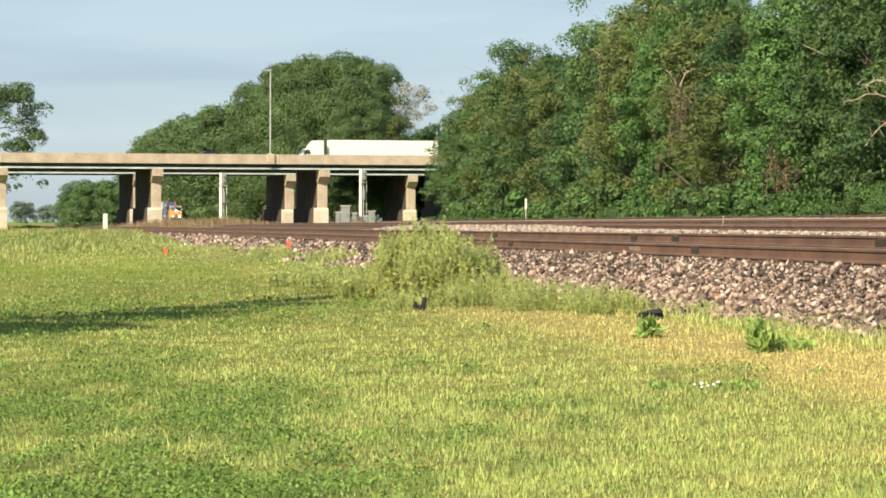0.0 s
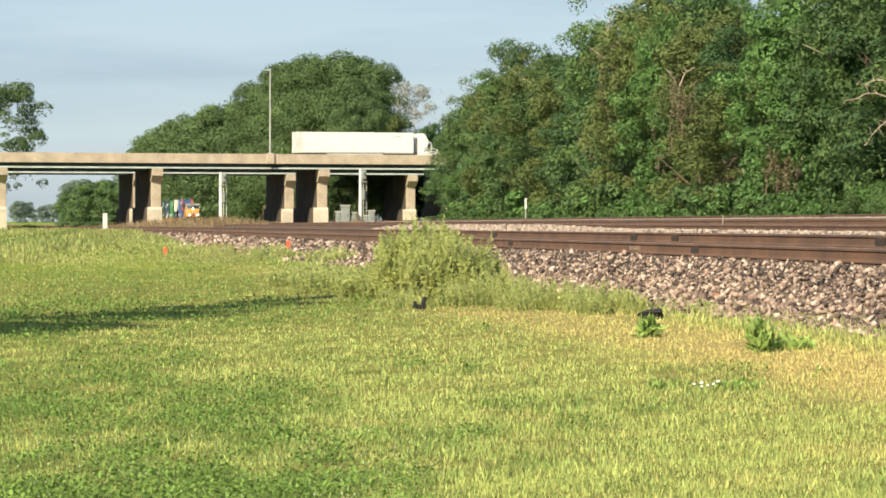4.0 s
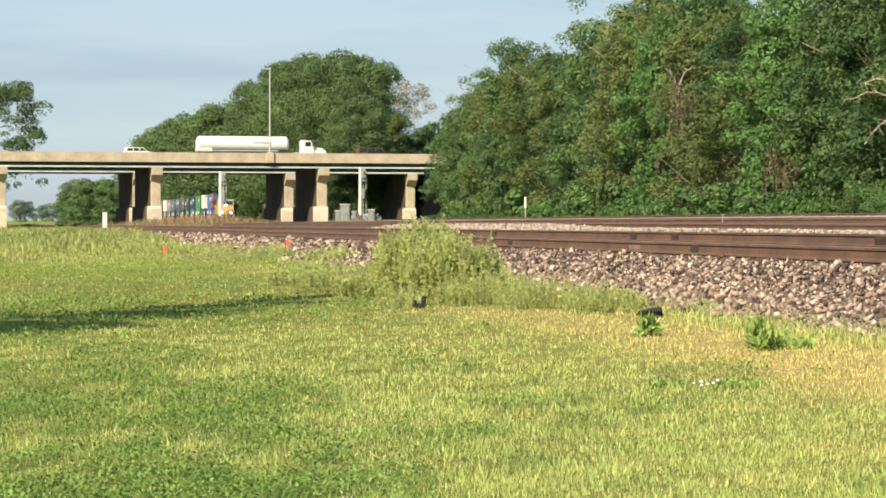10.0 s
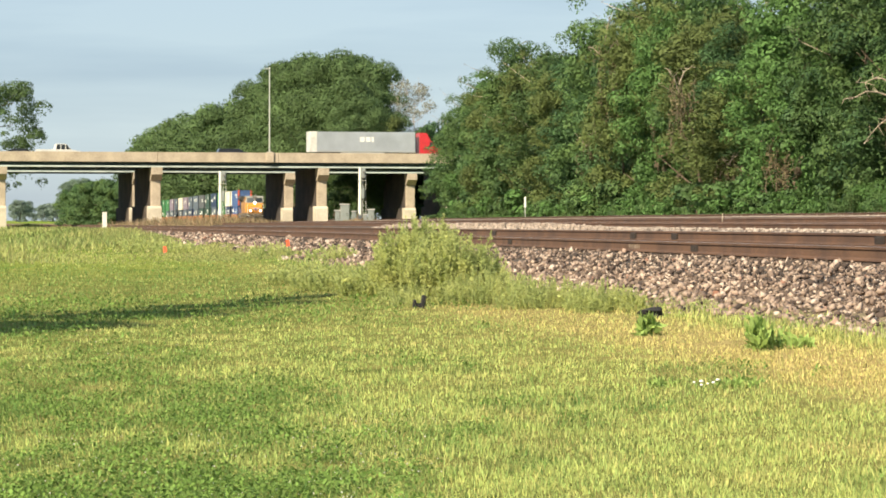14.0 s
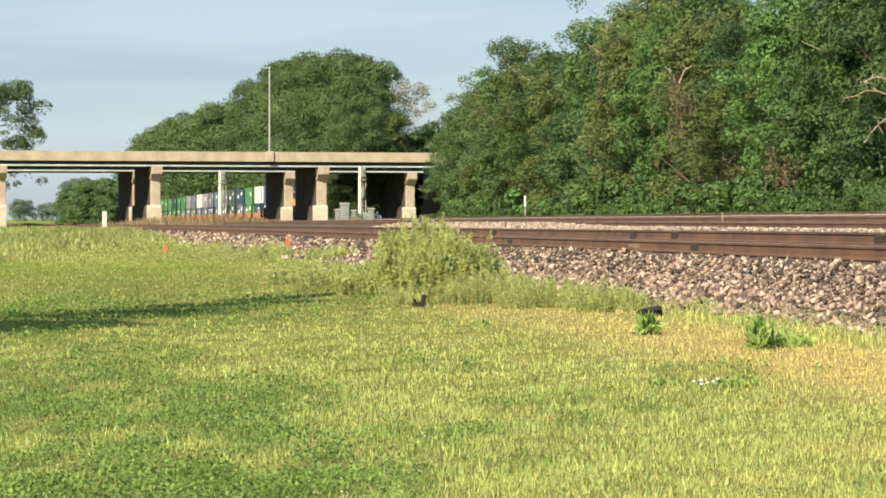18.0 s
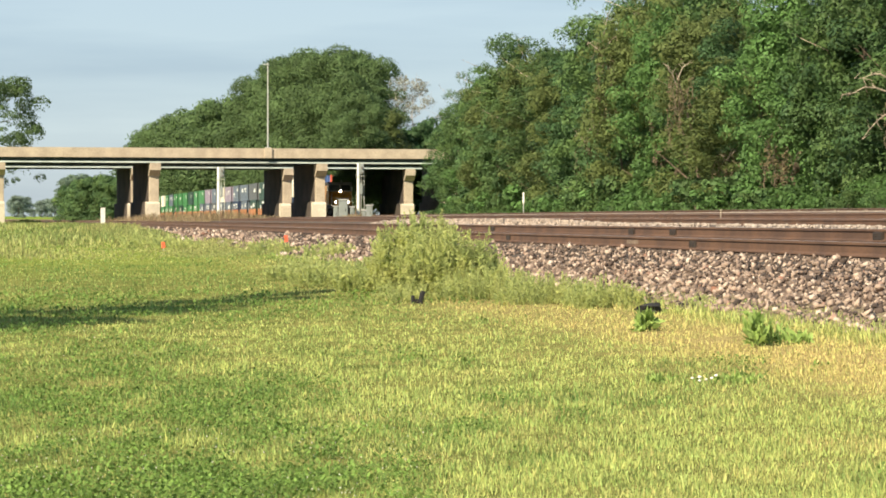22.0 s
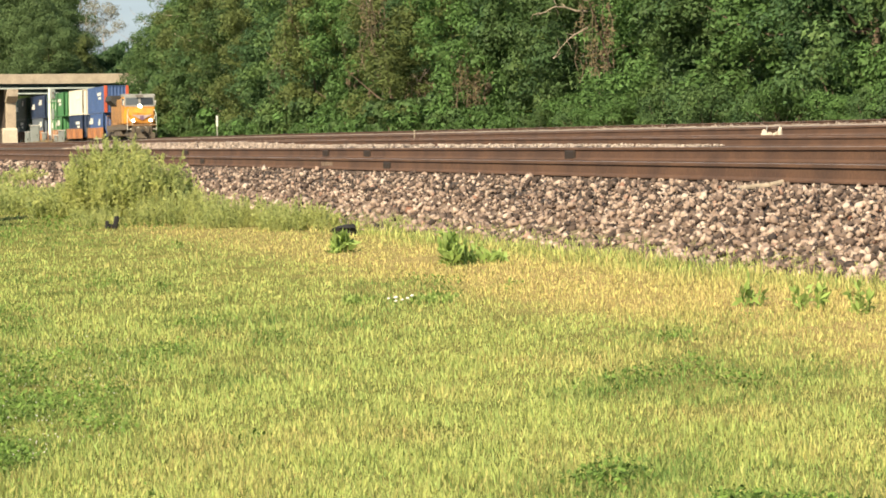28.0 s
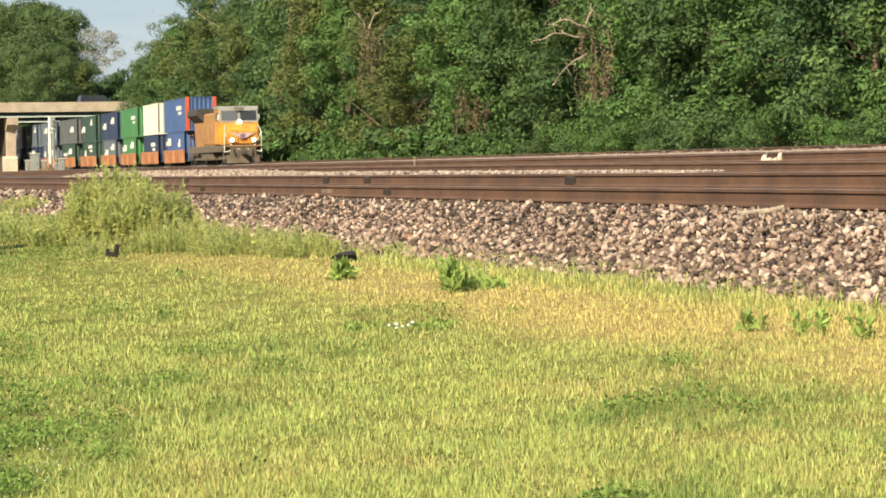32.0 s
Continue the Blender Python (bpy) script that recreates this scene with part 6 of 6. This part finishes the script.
NAVY_CAR = mat("navy_car_paint", (0.02, 0.025, 0.04), 0.3, var=0.1, coat=0.5)
MAROON_CAR = mat("maroon_car_paint", (0.16, 0.045, 0.03), 0.3, var=0.1, coat=0.5)
BROWN_CAR = mat("brown_load", (0.10, 0.06, 0.035), 0.6, var=0.3)
TRUCKS = {
    "white_left": semi_truck("white semi truck with a long white box trailer", WHITE, WHITE, ((-9.4, -8.9, 2.6, 3.9, RED), (-10.6, -10.0, 2.0, 2.4, DIRTY_WHITE)), -6.2, 16.1),
    "white_right": semi_truck("white semi truck with a clean white box trailer", WHITE, WHITE, ((-6.6, -5.6, 3.4, 3.55, STEEL),), -4.0, 15.9, 0.95),
    "red_right": semi_truck("red semi truck with a silver box trailer", RED, SILVER, ((-11.6, -11.0, 2.6, 3.3, WHITE), (-10.8, -10.2, 2.6, 3.3, WHITE), (-10.05, -9.75, 2.6, 3.3, WHITE)), -4.1, 14.2, 0.92),
    "tank": tank_truck(), "tipper": tipper_truck(), "box": box_truck(),
    "dark_car": car("dark blue saloon car on the bridge", "car", NAVY_CAR, height=1.52), "white_van": car("white passenger van with dark windows", "van", WHITE, 3.9, 1.6, tall=True),
    "white_pickup": car("white pickup truck with dark windows", "pickup", DIRTY_WHITE, 5.8, 1.85, bed=True), "white_pickup_two": car("dusty white pickup truck with a tall cab", "pickup", DIRTY_WHITE, 5.8, 1.88, bed=True),
    "dark_suv": car("dark blue car with a tall roof", "car", NAVY_CAR, 4.4, 1.5, tall=True), "first_car": car("dark saloon car on the bridge", "car", NAVY_CAR, height=1.36),
    "maroon_car": car("maroon saloon car on the bridge", "car", MAROON_CAR, height=1.5), "late_suv": car("black car with a tall roof", "car", NAVY_CAR, 4.9, 1.85, tall=True),
    "low_car": car("low dark saloon car on the bridge", "car", NAVY_CAR, height=1.34), "brown_car": car("brown car with a tall roof", "car", BROWN_CAR, 4.8, 1.8, tall=True)}


# ---- signals and small things ----
def signal_mast(x, y):
    m = thing("signal_mast", "tall whitewashed railway signal mast with shaded lamp heads", "railway signal", "railway signals", at=pose(x, y, on_ground(x, y)))
    part("post", rods(((0, 0, 0), (0, 0, 7.0), 0.23, 0.18), n=10), SIGN, m)
    part("post_foot", rods(((0, 0, 0), (0, 0, 1.4), 0.26, 0.22), n=10), SIGN, m)
    head = part("signal_head", boxes((0.2, 0.72, -0.3, 0.05, 5.7, 6.9), bevel=0.06), CABINET, m)
    for z in (5.85, 6.45):
        part("hood", rods(((0.46, -0.55, z), (0.46, -0.3, z), 0.14), n=12), LOCO_GREY, head)
    part("lower_head", boxes((0.22, 0.55, -0.25, 0.05, 3.2, 4.5), bevel=0.05), CABINET, m)
    part("ladder", rods(((0.35, 0.1, 0.3), (0.35, 0.1, 6.6), 0.03), ((0.7, 0.1, 0.3), (0.7, 0.1, 6.6), 0.03), n=5), SIGN, m)
    part("platform", boxes((-0.3, 0.8, -0.3, 0.4, 5.4, 5.46)), STEEL, m)


signal_mast(-27.9, 375)
signal_mast(-10.2, 368)


def cabinet(x, y, w, h, d, label, legs=0.25):
    c = thing("equipment_cabinet", label, "cabinet", "railway equipment cabinets", at=pose(x, y, on_ground(x, y)))
    part("body", boxes((-w / 2, w / 2, 0, d, legs, h), bevel=0.04), CABINET, c)
    part("roof", boxes((-w / 2 - 0.1, w / 2 + 0.1, -0.1, d + 0.1, h, h + 0.12), bevel=0.03), STEEL, c)
    part("door", boxes((-w / 2 + 0.1, w / 2 - 0.1, -0.02, 0.0, legs + 0.12, h - 0.12), bevel=0.008), CABINET, c)
    part("handle", boxes((w / 2 - 0.3, w / 2 - 0.24, -0.06, -0.02, h * 0.45, h * 0.6)), DARK, c)
    part("plinth", boxes((-w / 2, w / 2, 0, d, 0, legs)), CONCRETE, c)


cabinet(-12.0, 366, 1.1, 2.5, 1.0, "tall grey metal equipment cabinet beside the railway")
cabinet(-12.95, 367.6, 0.6, 1.75, 0.6, "narrow grey metal cabinet beside a taller one")
cabinet(-8.3, 345, 0.75, 1.75, 0.8, "small grey metal equipment cabinet beside the railway")
cabinet(-8.95, 345.4, 0.4, 1.2, 0.4, "short grey metal box beside a cabinet")
cabinet(-10.9, 366, 0.5, 1.6, 0.5, "slim tan equipment box beside the railway")


def marker_post(x, y, h, label, plate=True, lean=0.0):
    m = thing("marker_post", label, "post", at=pose(x, y, on_ground(x, y), 0, lean, 0))
    part("pole", rods(((0, 0, -0.1), (0, 0, h), 0.045 if plate else 0.02), n=8), STEEL if plate else DEADWOOD, m)
    if plate:
        part("plate", boxes((-0.085, 0.085, -0.06, -0.045, h - 0.95, h - 0.02), bevel=0.005), SIGN, m, "white sign plate")


marker_post(7.18, 262, 2.5, "slim white trackside marker post")
marker_post(10.2, 110, 1.08, "thin bleached stake beside the track", plate=False, lean=4)
marker_post(17.2, 86, 0.6, "thin bleached stake beside the siding", plate=False, lean=-3)


def board(x, y):
    b = thing("trackside_board", "upright white board on a post beside the track", "sign", at=pose(x, y, on_ground(x, y)))
    part("post", boxes((-0.06, 0.06, -0.03, 0.03, -0.1, 0.9)), STEEL, b)
    part("panel", boxes((-0.19, 0.19, -0.05, -0.03, 0.5, 1.85), bevel=0.008), DIRTY_WHITE, b)


board(-28.25, 250)


def flag(x, y, h=0.34):
    f = thing("marker_flag", "small coral red survey marker in the grass", "marker", "survey markers", at=pose(x, y, on_ground(x, y)))
    part("stake", rods(((0, 0, -0.05), (0, 0, h), 0.012), n=6), STEEL, f)
    bm = bmesh.new()
    prism(bm, [(-0.06, h - 0.24), (-0.07, h), (0.05, h + 0.02), (0.075, h - 0.2)], "y", -0.012, 0.012)
    part("flag", bm, CORAL, f)


flag(-10.4, 112)
flag(-5.5, 106)


def scrap(name, label, category, x, y, w, h, seed, material, d=None, up=0.0):
    """A crumpled lump of cloth or the like."""
    rng = np.random.default_rng(seed)
    bm = bmesh.new()
    bmesh.ops.create_icosphere(bm, subdivisions=2, radius=0.5)
    for v in bm.verts:
        v.co *= 1 + rng.uniform(-0.55, 0.5)
        v.co = Vector((v.co.x * w, v.co.y * (d or w * 0.7), max(0.0, v.co.z + 0.35) * h))
    ob = part(name, bm, material)
    ob.matrix_world = pose(x, y, on_ground(x, y) + up)
    tagged(ob, label, category)


def bracket():
    b = thing("plastic_bracket", "broken black plastic bracket standing in the grass", "scrap", at=pose(-0.36, 45.0, on_ground(-0.36, 45.0), 0, 8, 20))
    left = part("upright", boxes((-0.10, -0.05, -0.03, 0.03, 0, 0.14), bevel=0.015), FABRIC, b)
    left.rotation_euler.y = -0.12
    right = part("upright", boxes((0.0, 0.075, -0.03, 0.03, 0, 0.22), bevel=0.02), FABRIC, b)
    right.rotation_euler.y = 0.1
    part("crosspiece", boxes((-0.09, 0.08, -0.025, 0.025, 0.02, 0.09), bevel=0.02), FABRIC, b)


bracket()
scrap("black_cloth", "black woven cloth at the edge of the stones", "cloth", 2.68, 38.6, 0.33, 0.15, 16, FABRIC, up=0.0)
scrap("grey_cloth", "dark grey cloth on the stones", "cloth", 0.95, 57, 0.62, 0.24, 7, FABRIC, up=0.1)
def broken_block():
    b = thing("concrete_block", "broken white concrete block lying beside the siding", "rubble", at=pose(15.47, 72, 1.16))
    rng = random.Random(8)
    for x, w, h in ((-0.15, 0.13, 0.42), (0.09, 0.15, 0.38), (0.22, 0.09, 0.45), (-0.03, 0.1, 0.33)):
        bm = bmesh.new()
        for k in range(16):
            a, u = rng.uniform(0, 6.28), rng.random()
            r = w * rng.uniform(0.55, 1.05) * (1.1 - 0.5 * u)
            bm.verts.new((x + r * math.cos(a), r * math.sin(a), h * u))
        hull = bmesh.ops.convex_hull(bm, input=bm.verts)
        bmesh.ops.delete(bm, geom=list({v for v in hull["geom_interior"] if isinstance(v, bmesh.types.BMVert)}), context="VERTS")
        part("lump", bm, CONCRETE_PALE, b)
    part("rod", rods(((-0.12, 0, 0.3), (-0.1, 0, 0.5), 0.012), n=5), STEEL, b)


broken_block()
scrap("white_bag", "small white scrap on the far track bed", "bag", 21.5, 132, 0.4, 0.2, 10, WHITE, up=0.5)


def flowers():
    rng = np.random.default_rng(12)
    c = thing("white_flowers", "cluster of small white flower heads in the grass", "flowers", at=pose(2.08, 23.7, on_ground(2.08, 23.7)))
    for i in range(6):
        bm = bmesh.new()
        bmesh.ops.create_icosphere(bm, subdivisions=2, radius=rng.uniform(0.010, 0.017))
        bmesh.ops.scale(bm, verts=bm.verts, vec=(1.1, 1, 0.75))
        x = (-0.10, -0.06, -0.02, 0.015, 0.05, 0.10)[i]
        z = rng.uniform(0.05, 0.075)
        bmesh.ops.translate(bm, verts=bm.verts, vec=(x + rng.uniform(-0.015, 0.015), rng.uniform(-0.3, 0.25), z))
        part("flower_head", bm, PETAL, c, smooth=True)
    # clover heads scattered in the lush grass
    n = 800
    d = 1 / rng.uniform(1 / 40, 1 / 12, n)
    u = rng.uniform(-0.16, 0.0, n)
    x, y = u * d, d
    keep = waves(x, y * 0.55, 51, 0.8) > 0.25
    x, y = x[keep], y[keep]
    pos = np.stack([x, y, ground_z(x - line_a(y), y) + 0.065], -1)
    ob = new("clover_heads", rock_mesh("clover_heads", rng, pos, rng.uniform(0.006, 0.011, len(x)), PETAL))
    tagged(ob, "tiny white clover heads scattered in the grass", "flowers", kind="stuff")


flowers()


def log():
    """A bleached piece of timber on the stones."""
    bm = bmesh.new()
    pts = [(-0.26, 0, 0.02), (-0.1, 0.02, 0.03), (0.1, -0.01, 0.035), (0.27, 0.02, 0.06)]
    for p, q in zip(pts, pts[1:]):
        rod(bm, p, q, 0.035, 0.03, n=9)
    ob = part("timber_piece", bm, DEADWOOD)
    ob.matrix_world = pose(6.967, 33.0, 0.80, 0, -3, 4)
    tagged(ob, "bleached broken piece of timber on the stones", "timber")


log()


def train_row(s, level=0.0):
    """The pose of a car whose front stands at y = s on the train's track."""
    s2 = s + 18
    x0, x1 = float(line_b(s)), float(line_b(s2))
    return pose(x0, s, RAIL_B, 0, 0, math.degrees(math.atan2(-(x1 - x0), 18)))


def road_row(bridge_at, q, lane, left=False):
    return bridge_at @ pose(q, lane, ROAD + 0.03, 0, 0, 180 if left else 0)


def motions():
    speed = 17.0
    steps = [0, 2, 4, 6, 8, 10, 12, 14, 16, 18, 20, 22, 24, 26, 28, 30, 32]
    walk(LOCO, [(t, train_row(234 + (32 - t) * speed)) for t in steps])
    for i, c in enumerate(CARS):
        walk(c, [(t, train_row(234 + 22.4 + 18.6 * i + (32 - t) * speed)) for t in steps])
    near, far = BRIDGES
    # thing, bridge, seconds and place along the bridge of its front, speed, lane
    runs = [("white_left", far, 0, 25.6, -25.5, 6.0), ("white_right", near, 3, 14.1, 24.5, 4.0), ("box", near, 6, 6.0, 25.6, 4.0), ("tipper", near, 8.3, 14.2, 27.4, 4.0),
            ("tank", near, 9.5, 9.7, 26.4, 4.0), ("red_right", near, 13, 11.5, 27.5, 4.0), ("dark_car", near, 9.5, 18.9, 28.6, 8.0), ("white_van", near, 10, 0.7, 27.7, 8.0),
            ("white_pickup", near, 11.5, 2.4, 27.8, 8.0), ("dark_suv", near, 14, 13.6, 28.1, 8.0), ("white_pickup_two", near, 14, -9.4, 27.0, 4.0), ("first_car", near, 0, 10.9, 28.0, 8.0),
            ("maroon_car", near, 19, -10.4, 27.0, 8.0), ("late_suv", near, 32, 37.5, 26.5, 8.0), ("brown_car", near, 8.3, -15.6, 28.5, 8.0), ("low_car", near, 14.5, -0.5, 27.5, 8.0)]
    for name, at, t0, q0, v, lane in runs:
        walk(TRUCKS[name], [(t, road_row(at, q0 + v * (t - t0), lane, v < 0)) for t in (0, 16, 32)])


motions()
